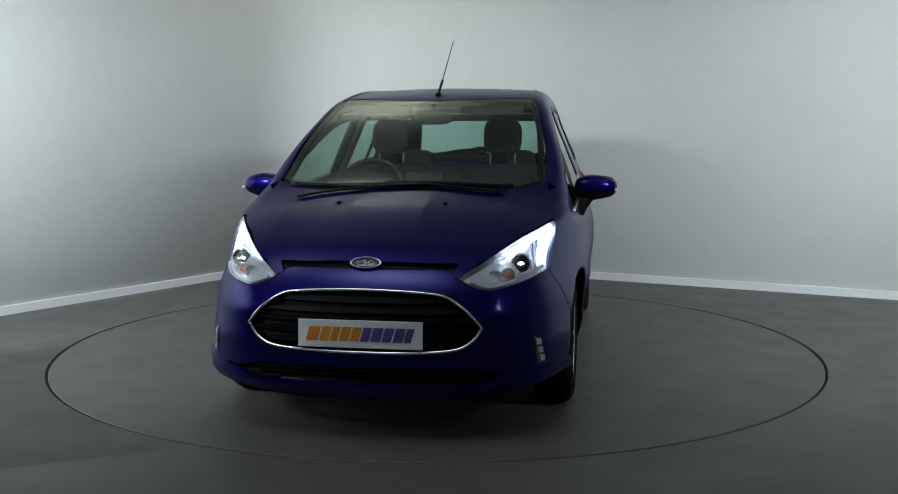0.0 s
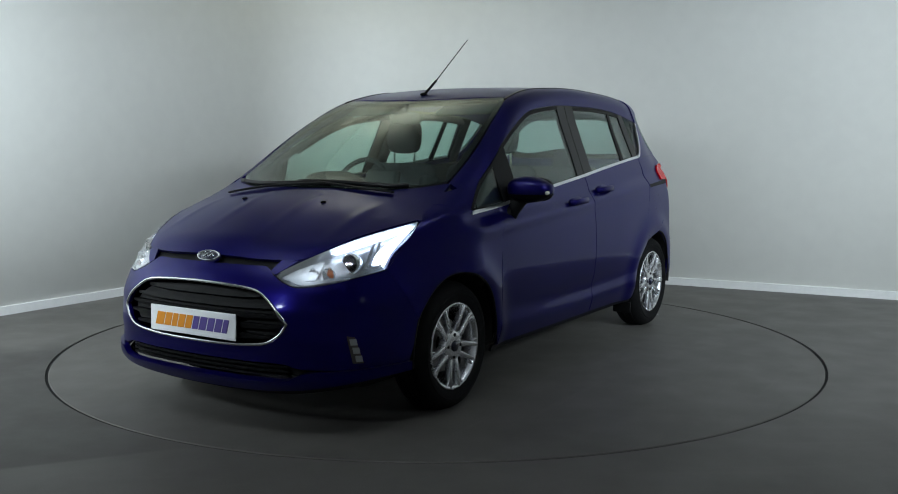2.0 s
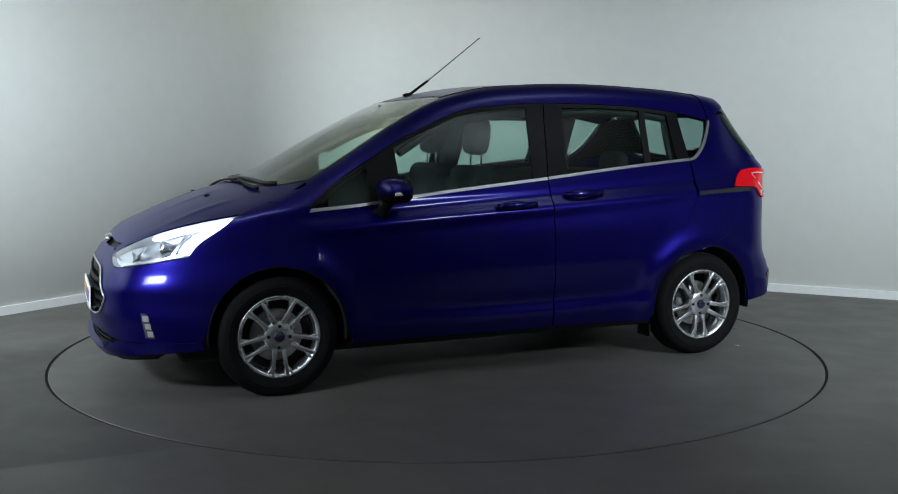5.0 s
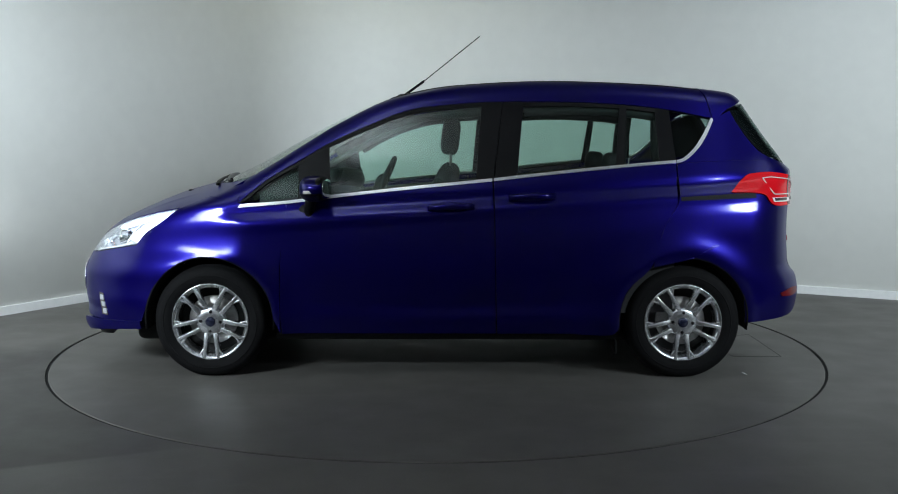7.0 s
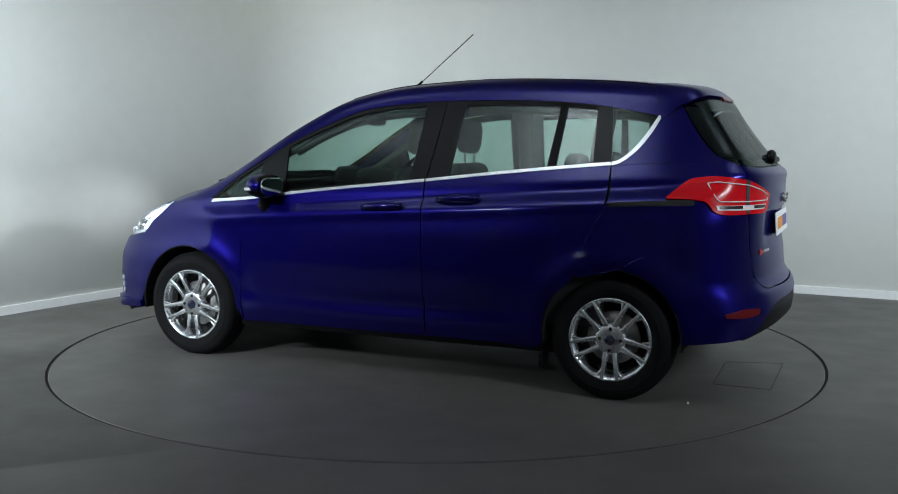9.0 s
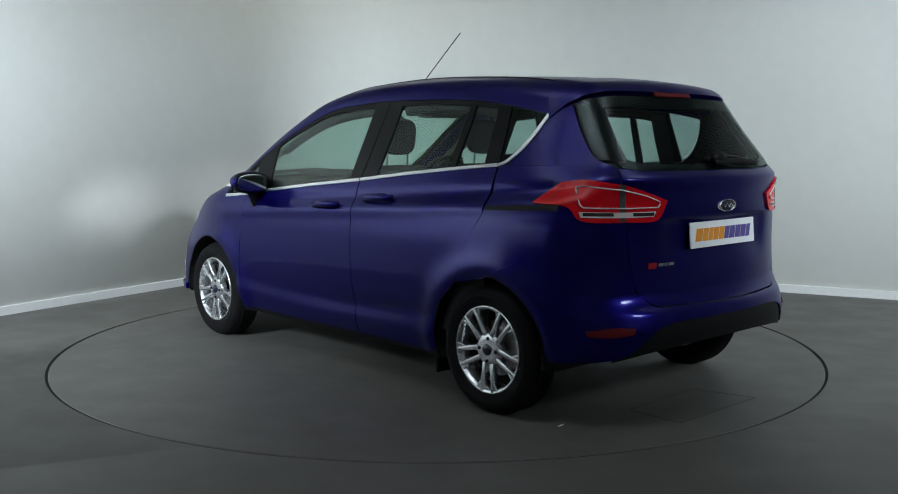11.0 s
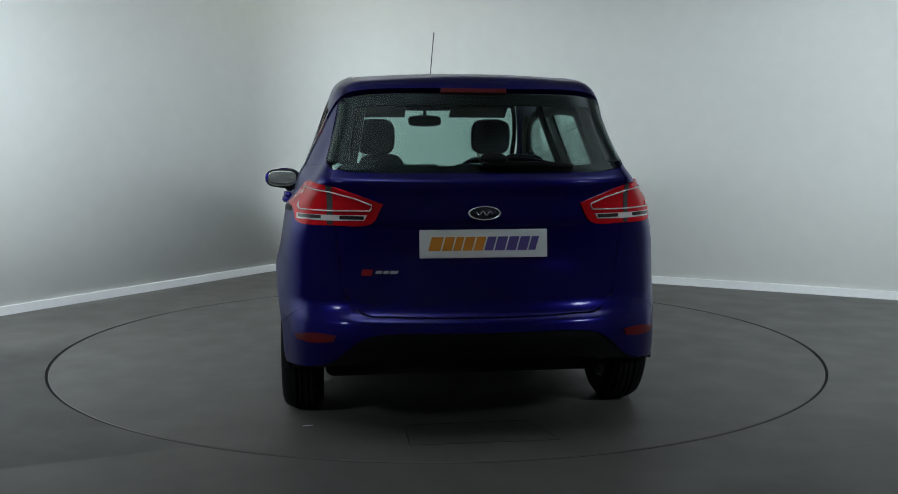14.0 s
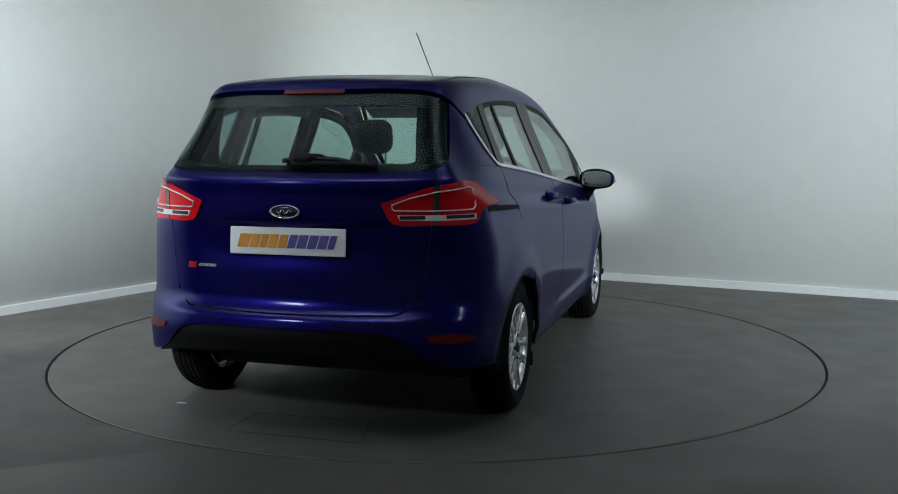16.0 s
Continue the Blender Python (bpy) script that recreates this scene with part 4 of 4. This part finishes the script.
# wheels
def make_wheel():
    rim = part("wheel", lathe([(0.186, -0.165), (0.196, -0.160), (0.186, -0.13), (0.176, -0.10), (0.178, -0.03), (0.190, -0.008), (0.200, -0.002), (0.204, -0.004), (0.206, -0.012), (0.200, -0.02), (0.190, -0.04), (0.186, -0.12)], 64, True),
               ALLOY, car, "silver five-spoke alloy wheel with a black tyre")
    tyre = lathe([(0.198, -0.016), (0.215, -0.003), (0.240, 0.004), (0.262, 0.003), (0.282, -0.008), (0.293, -0.026), (0.299, -0.045), (0.300, -0.09), (0.299, -0.135), (0.290, -0.158), (0.262, -0.180), (0.215, -0.172), (0.198, -0.16)], 72)
    ty = part("tyre", tyre, RUBBER, rim, "black road tyre")
    for y in (-0.055, -0.08, -0.105, -0.13):
        part("tread_rib", lathe([(0.296, y - 0.009), (0.3025, y - 0.007), (0.3025, y + 0.007), (0.296, y + 0.009)], 64), RUBBER, ty)
    part("side_bead", lathe([(0.244, 0.0035), (0.246, 0.0065), (0.249, 0.0065), (0.251, 0.0035)], 64), RUBBER, ty)
    part("brake_disc", lathe([(0.06, -0.075), (0.128, -0.075), (0.130, -0.08), (0.128, -0.10), (0.06, -0.10)], 48), STEEL, rim, "steel brake disc")
    part("backing", lathe([(0.0, -0.115), (0.176, -0.118)], 48), DARK, rim)

    def bar(r0, o0, w0, r1, o1, w1, y0, y1):
        bm = bmesh.new()
        vs = []
        for r, o, w, y in ((r0, o0, w0, y0), (r1, o1, w1, y1)):
            for dx, dy in ((-w * 0.5, -0.028), (w * 0.5, -0.028), (w * 0.36, 0.0), (-w * 0.36, 0.0)):
                vs.append(bm.verts.new((o + dx, y + dy, r)))
        for k in range(4):
            bm.faces.new((vs[k], vs[(k + 1) % 4], vs[4 + (k + 1) % 4], vs[4 + k]))
        bm.faces.new(vs[:4][::-1]), bm.faces.new(vs[4:])
        bmesh.ops.recalc_face_normals(bm, faces=bm.faces)
        bmesh.ops.bevel(bm, geom=bm.edges[:], offset=0.0025, segments=2, affect="EDGES", profile=0.5)
        bm.verts.index_update()
        out = np.array([v.co[:] for v in bm.verts]), [tuple(v.index for v in f.verts) for f in bm.faces]
        bm.free()
        return out

    pieces = []
    for s in (-1, 1):
        pieces.append(bar(0.060, s * 0.022, 0.034, 0.196, s * 0.037, 0.022, -0.012, -0.003))
        pieces.append(bar(0.148, s * 0.040, 0.016, 0.192, s * 0.066, 0.018, -0.009, -0.005))
    spoke = join(*pieces)
    first = part("spoke", spoke, ALLOY, rim)
    for k in range(5):
        ob = first if k == 0 else new("spoke", first.data)
        ob.parent = rim
        ob.matrix_basis = pose(0, 0, 0, 0, 180 + 72 * k, 0)
    part("hub_face", lathe([(0.0, -0.008), (0.045, -0.008), (0.062, -0.010), (0.072, -0.014), (0.078, -0.022), (0.079, -0.05)], 40), ALLOY, rim)
    cap = part("hub_cap", lathe([(0.0, 0.002), (0.020, 0.001), (0.025, -0.002), (0.027, -0.012)], 32), NAVY, rim, "dark blue hub cap")
    for k in range(4):
        a = math.radians(90 * k + 3)
        m = Matrix.Translation((0.052 * math.cos(a), -0.004, 0.052 * math.sin(a)))
        part("wheel_bolt", moved(join(lathe([(0.0, 0.0), (0.007, -0.001), (0.009, -0.004), (0.009, -0.014)], 12), lathe([(0.0095, -0.008), (0.0145, -0.008), (0.0145, -0.012)], 16)), m), GLOSSBLACK, rim)
    return rim


wheel = make_wheel()
FACE = 0.838
wheel.matrix_basis = pose(WX, FACE, HUB_Z)
copy_thing(wheel, pose(-WX, FACE, HUB_Z))
copy_thing(wheel, pose(WX, -FACE, HUB_Z, 0, 0, 180))
copy_thing(wheel, pose(-WX, -FACE, HUB_Z, 0, 0, 180))

# wheel housings, arch lips and the underside
def housing(cx, r, y0, y1):
    a = np.radians(np.linspace(-8, 188, 33))
    v = [(cx + r * math.cos(t), y, 0.305 + r * math.sin(t)) for y in (y0, y1) for t in a]
    f = [(k, k + 1, 33 + k + 1, 33 + k) for k in range(32)]
    v.append((cx, y0, 0.305))
    f += [(66, k, k + 1) for k in range(32)]
    return np.array(v), f


for cx in (WX, -WX):
    both("wheel_housing", housing(cx, ARCH - 0.004, 0.52, 0.835), DARK, car)
    pts = onto("side", np.array(arc(cx, 0.305, ARCH - 0.001, -8, 188, 41))) + np.array([0, -0.006, 0])
    both("arch_lip", tube(pts, 0.007, 0.006, False, 6, (0, 1, 0)), BLACK, car)
part("underside", block(3.1, 1.3, 0.12, (0.15, 0, 0.22), 0.04), DARK, car, "dark underside")
part("engine_bay", block(0.5, 1.0, 0.42, (1.62, 0, 0.46), 0.06), DARK, car)
part("boot_floor", block(0.6, 1.0, 0.36, (-1.53, 0, 0.55), 0.06), DARK, car)
both("mud_flap", block(0.012, 0.12, 0.07, (-0.895, 0.77, 0.165), 0.004), BLACK, car)

# door mirrors
def ellipsoid(at, r, power=2.4, nu=28, nv=16, turn=(0, 0, 0)):
    v, f = [], []
    sp = lambda t, p: math.copysign(abs(t) ** (2 / p), t)
    for j in range(nv + 1):
        b = -math.pi / 2 + math.pi * j / nv
        for i in range(nu):
            a = 2 * math.pi * i / nu
            v.append((r[0] * sp(math.cos(b), power) * sp(math.cos(a), power), r[1] * sp(math.cos(b), power) * sp(math.sin(a), power), r[2] * sp(math.sin(b), power)))
    for j in range(nv):
        f += [(j * nu + i, j * nu + (i + 1) % nu, (j + 1) * nu + (i + 1) % nu, (j + 1) * nu + i) for i in range(nu)]
    return moved((np.array(v), f), pose(*at, *turn))


for mir, door in ((lambda v: v, front_doors[0]), (flip, front_doors[1])):
    v, f = ellipsoid((0, 0, 0), (0.075, 0.112, 0.064), 2.6)
    v = v.copy()
    v[:, 2] *= 1 - 0.25 * np.clip((v[:, 1]) / 0.11, 0, 1)          # slimmer at the outer end
    v[:, 0] = np.where(v[:, 0] < -0.035, -0.035, v[:, 0])          # flat towards the driver
    v[:, 0] -= 0.18 * v[:, 1]
    shell = moved((v, f), Matrix.Translation((0.672, 0.920, 1.005)))
    mirror = part("door_mirror", mir(shell), PAINT, door, "blue door mirror with a black foot")
    v2 = shell[0].copy()
    v2[:, 2] = np.minimum(v2[:, 2], 0.985) - 0.004
    v2 = (v2 - [0.672, 0.920, 0.985]) * 1.015 + [0.672, 0.920, 0.985]
    part("lower_shell", mir((v2, shell[1])), BLACK, mirror)
    part("mirror_foot", mir(join(tube([(0.715, 0.80, 0.835), (0.71, 0.83, 0.90), (0.695, 0.865, 0.955), (0.68, 0.90, 0.985)], 0.045, 0.030, False, 14, (1, 0, 0)),
                                 ellipsoid((0.725, 0.825, 0.865), (0.052, 0.022, 0.055), 2.2, 20, 10))), BLACK, mirror, "black mirror foot")
    part("mirror_bezel", mir(moved(ellipsoid((0, 0, 0), (0.026, 0.108, 0.060), 3.0, 28, 12), Matrix.Translation((0.634, 0.920, 1.003)) @ pose(0, 0, 0, 0, 0, -4))), BLACK, mirror, "black rim round the mirror glass")
    part("mirror_glass", mir(moved(ellipsoid((0, 0, 0), (0.003, 0.095, 0.049), 3.0, 28, 10), Matrix.Translation((0.6075, 0.920, 1.003)) @ pose(0, 0, 0, 0, 0, -6))), MIRROR, mirror, "mirror glass")
    part("side_indicator", mir(block(0.085, 0.016, 0.018, (0.672, 1.018, 0.990), 0.006, 2, (0, 0, 14))), PALELENS, mirror, "clear side indicator")

# door handles
for doors, (hx, hz) in ((front_doors, (-0.025, 0.897)), (rear_doors, (-0.445, 0.948))):
    for mir, door in ((lambda v: v, doors[0]), (flip, doors[1])):
        y = float(onto("side", np.array([[hx, hz]]))[0, 1])
        cup = ellipsoid((hx, y - 0.010, hz - 0.004), (0.098, 0.014, 0.038), 2.2, 28, 10)
        part("handle_cup", mir(cup), PAINT, door)
        grip = tube([(hx + 0.115, y + 0.004, hz + 0.004), (hx + 0.075, y + 0.026, hz + 0.008), (hx, y + 0.033, hz + 0.012), (hx - 0.075, y + 0.027, hz + 0.013), (hx - 0.120, y + 0.004, hz + 0.012)], 0.010, 0.017, False, 10)
        part("door_handle", mir(grip), PAINT, door, "blue pull handle")

# the fuel flap's outline, aerial, washer jets and wipers
flap = onto("side", np.array([(-1.325 + 0.062 * math.cos(a), 0.83 + 0.062 * math.sin(a)) for a in np.linspace(0, 2 * math.pi, 40, endpoint=False)]))
part("fuel_flap", tube(flap - normals(flap) * 0.001, 0.0012, 0.0012, True, 6), GLOSSBLACK, quarters[0], "thin gap round the fuel flap")
foot = (0.262, 0.0, float(onto("top", np.array([[0.262, 0.0]]))[0, 2]))
aerial = part("aerial", tube([foot, (0.250, 0, foot[2] + 0.012), (0.142, 0.003, 1.600)], 0.0075, 0.0075, False, 10, (0, 1, 0)), BLACK, car, "thin black roof aerial")
part("aerial_base", ellipsoid((0.268, 0, foot[2] + 0.002), (0.034, 0.016, 0.012), 2.0, 20, 8), BLACK, aerial)
part("mast", tube([(0.142, 0.003, 1.600), (-0.024, 0.008, 1.731), (-0.19, 0.013, 1.862)], 0.0028, 0.0028, False, 8, (0, 1, 0)), GLOSSBLACK, aerial)
for y in (-0.252, 0.252):
    z = float(onto("top", np.array([[1.485, y]]))[0, 2])
    part("washer_jet", ellipsoid((1.485, y, z + 0.002), (0.016, 0.011, 0.007), 2.4, 16, 8), BLACK, bonnet)
for name, line in (("wiper_arm", [(1.345, -0.50), (1.335, -0.30), (1.315, -0.02), (1.30, 0.10)]), ("wiper_arm", [(1.27, 0.50), (1.295, 0.34), (1.295, 0.15), (1.285, 0.05)])):
    w = onto("top", along(line, 16)) + np.array([0, 0, 0.012])
    arm = part(name, tube(w, 0.011, 0.006, False, 8), BLACK, car, "black wiper arm")
for line in ([(1.15, -0.60), (1.268, -0.33), (1.298, -0.05), (1.290, 0.14)], [(1.28, -0.08), (1.268, 0.15), (1.228, 0.42), (1.18, 0.53)]):
    w = onto("top", along(line, 20)) + np.array([0, 0, 0.008])
    part("wiper_blade", tube(w, 0.006, 0.012, False, 8), GLOSSBLACK, car, "black wiper blade")
w = onto("rear", along([(0.0, 1.150), (-10, 1.152), (-22, 1.142)], 16)) + np.array([-0.022, 0, 0])
wiper = part("rear_wiper", tube(w, 0.008, 0.014, False, 8), BLACK, tailgate, "black rear wiper")
part("wiper_hub", ellipsoid(tuple(on_skin("rear", -3, 1.158, 0.018)), (0.025, 0.06, 0.03), 2.2, 20, 8), BLACK, wiper)
w = onto("rear", along([(3.0, 1.165), (-10, 1.172), (-18, 1.15)], 16)) + np.array([-0.012, 0, 0])
part("wiper_blade", tube(w, 0.006, 0.010, False, 8), GLOSSBLACK, wiper)

# ---- the cabin ----
part("cabin_floor", block(2.6, 1.30, 0.06, (-0.2, 0, 0.30), 0.02), CABIN, car)
both("door_lining", sheet("side", [(0.86, 0.32), (0.1, 0.32), (-1.2, 0.34)], [(0.86, 0.90), (0.1, 0.99), (-1.2, 1.12)], 40, 12, off=-0.055, thick=0.02), CABIN, car)
part("roof_lining", sheet("top", mirrored([(0.26, 0.0), (0.25, 0.2), (0.16, 0.46)]), mirrored([(-1.45, 0.0), (-1.44, 0.2), (-1.38, 0.47)]), 30, 20, off=-0.03, thick=0.01), LINING, car)
for name, line, w in (("pillar_lining", [(1.02, 0.95), (0.80, 1.09), (0.60, 1.20), (0.38, 1.31), (0.18, 1.385)], 0.022), ("pillar_lining", [(-0.26, 1.02), (-0.28, 1.2), (-0.305, 1.44)], 0.05),
                      ("pillar_lining", [(-1.14, 1.10), (-1.14, 1.25), (-1.15, 1.40)], 0.05)):
    q = onto("side", along(line, 14)) + np.array([0, -0.05, 0])
    both(name, tube(q, w, 0.018, False, 8, (0, 1, 0)), LINING if w < 0.03 else CABIN, car)
frame_pts = onto("side", along([(-0.42, 1.41), (-0.68, 1.42), (-1.0, 1.405), (-1.15, 1.38)], 20)) + np.array([0, -0.035, -0.012])
both("headliner_edge", tube(frame_pts, 0.02, 0.025, False, 8), CABIN, car)
frame_pts = onto("side", along([(0.58, 1.19), (0.397, 1.29), (0.184, 1.365), (-0.063, 1.40), (-0.2, 1.41)], 20)) + np.array([0, -0.035, -0.008])
both("headliner_edge", tube(frame_pts, 0.02, 0.022, False, 8), CABIN, car)
dash = part("dashboard", sheet("top", mirrored([(1.28, 0.0), (1.26, 0.15), (1.20, 0.4), (1.02, 0.62)]), mirrored([(0.62, 0.0), (0.60, 0.2), (0.60, 0.4), (0.62, 0.66)]), 40, 20, off=0.0, thick=0.02), CABIN, car, "dark dashboard")
me = dash.data
for vert in me.vertices:
    vert.co.z = min(vert.co.z - 0.03, 1.005 - 0.05 * max(0, vert.co.x - 0.9))
part("dash_front", block(0.22, 1.25, 0.5, (0.66, 0, 0.72), 0.06), CABIN, car)
part("instrument_hood", ellipsoid((0.66, -0.36, 1.00), (0.12, 0.19, 0.075), 2.4), CABIN, car)
part("centre_screen", block(0.05, 0.22, 0.12, (0.68, 0, 1.03), 0.02, 3, (0, -20, 0)), CABIN, car)
ring_pts = [(0.0, 0.185 * math.cos(a), 0.185 * math.sin(a)) for a in np.linspace(0, 2 * math.pi, 40, endpoint=False)]
M = Matrix.Translation((0.42, -0.36, 0.965)) @ pose(0, 0, 0, 0, -24, 0)
steer = part("steering_wheel", moved(tube(ring_pts, 0.015, 0.015, True, 10, (1, 0, 0)), M), CABIN, car, "black steering wheel")
part("wheel_boss", moved(join(ellipsoid((0.02, 0, 0), (0.035, 0.075, 0.065), 2.6), block(0.02, 0.34, 0.035, (0.015, 0, 0.005), 0.008), block(0.02, 0.04, 0.17, (0.015, 0, -0.09), 0.008)), M), CABIN, steer)
part("inner_mirror", join(ellipsoid((0.455, 0.004, 1.372), (0.020, 0.108, 0.036), 3.2), tube([(0.46, 0.004, 1.38), (0.44, 0.004, 1.45)], 0.012)), CABIN, car, "inside rear-view mirror")
both("sun_visor", block(0.14, 0.36, 0.016, (0.30, 0.32, 1.425), 0.007, 2, (0, 24, 0)), LINING, car)


def seat(x, y, w, headrests, back=0.62, name="front_seat", lean=14, rest_up=0.0):
    base = block(0.50, w, 0.16, (x + 0.22, y, 0.58), 0.055, 4, (0, -6, 0))
    s = part(name, base, FABRIC, car, "dark cloth seat")
    part("seat_plinth", block(0.40, w * 0.8, 0.18, (x + 0.2, y, 0.42), 0.03), CABIN, s)
    top = 0.62 + back * math.cos(math.radians(lean))
    part("backrest", join(block(0.13, w * 0.96, back, (x - 0.06, y, 0.62 + back / 2 * 0.97), 0.06, 4, (0, -lean, 0)),
                          block(0.15, 0.09, back * 0.8, (x - 0.05, y + w * 0.42, 0.60 + back / 2 * 0.97), 0.045, 4, (0, -lean, 0)),
                          block(0.15, 0.09, back * 0.8, (x - 0.05, y - w * 0.42, 0.60 + back / 2 * 0.97), 0.045, 4, (0, -lean, 0))), FABRIC, s)
    hx = x - 0.06 - back / 2 * math.sin(math.radians(lean)) + 0.01
    for hy in headrests:
        zc = top + 0.095 + rest_up
        h = part("headrest", moved(ellipsoid((0, 0, 0), (0.052, 0.116, 0.104), 3.6), pose(hx - 0.01, hy, zc, 0, -6, 0)), FABRIC, s)
        part("headrest_post", join(*[tube([(hx - 0.005, hy + d, top - 0.03), (hx - 0.01, hy + d, zc - 0.05)], 0.006) for d in (-0.075, 0.075)]), STEEL, h)


seat(0.10, 0.345, 0.50, (0.345,), 0.50, rest_up=0.07)
seat(0.10, -0.345, 0.50, (-0.345,), 0.50, rest_up=0.07)
seat(-0.80, 0.0, 1.22, (0.36, -0.36), 0.47, "rear_bench", 16, -0.09)
part("parcel_shelf", block(0.36, 1.05, 0.02, (-1.45, 0, 1.00), 0.008), CABIN, car)

# the turntable's hatch, outlined by a thin gap, and a fleck of pale paint
HATCH = [(-2.0, -0.29), (-1.70, -0.205), (-1.715, 0.345), (-2.0, 0.345)]
hatch_line = np.array([(x, y, 0.0008) for x, y in along(HATCH + HATCH[:1], 60, False)])[:-1]
mesh_ob("hatch_gap", *tube(hatch_line, 0.0016, 0.0008, True, 4), DARK, turntable, "thin dark gap round a hatch")
mesh_ob("hatch", np.array([(-1.99, -0.28, 0.0015), (-1.708, -0.197, 0.0015), (-1.722, 0.337, 0.0015), (-1.99, 0.337, 0.0015)]), [(0, 1, 2, 3)], DECK, turntable, "", False)
mesh_ob("paint_fleck", *ellipsoid((-1.666, 0.768, 0.001), (0.006, 0.028, 0.0012), 2.0, 12, 4, (0, 0, 10)), PLATE, turntable, "pale fleck of dry paint")
# ---- what moves: the turntable turns, and the car stands on it ----
OFF = Matrix.Translation((-0.060, 0.039, 0.0))


def heading(t):
    return 259.76 - 11.494 * t - 0.01215 * t * t


def motions():
    times = [0.5 * i for i in range(33)]
    walk(turntable, [(t, pose(0, 0, 0, 0, 0, heading(t))) for t in times])
    walk(car, [(t, pose(0, 0, 0, 0, 0, heading(t)) @ OFF) for t in times])


motions()
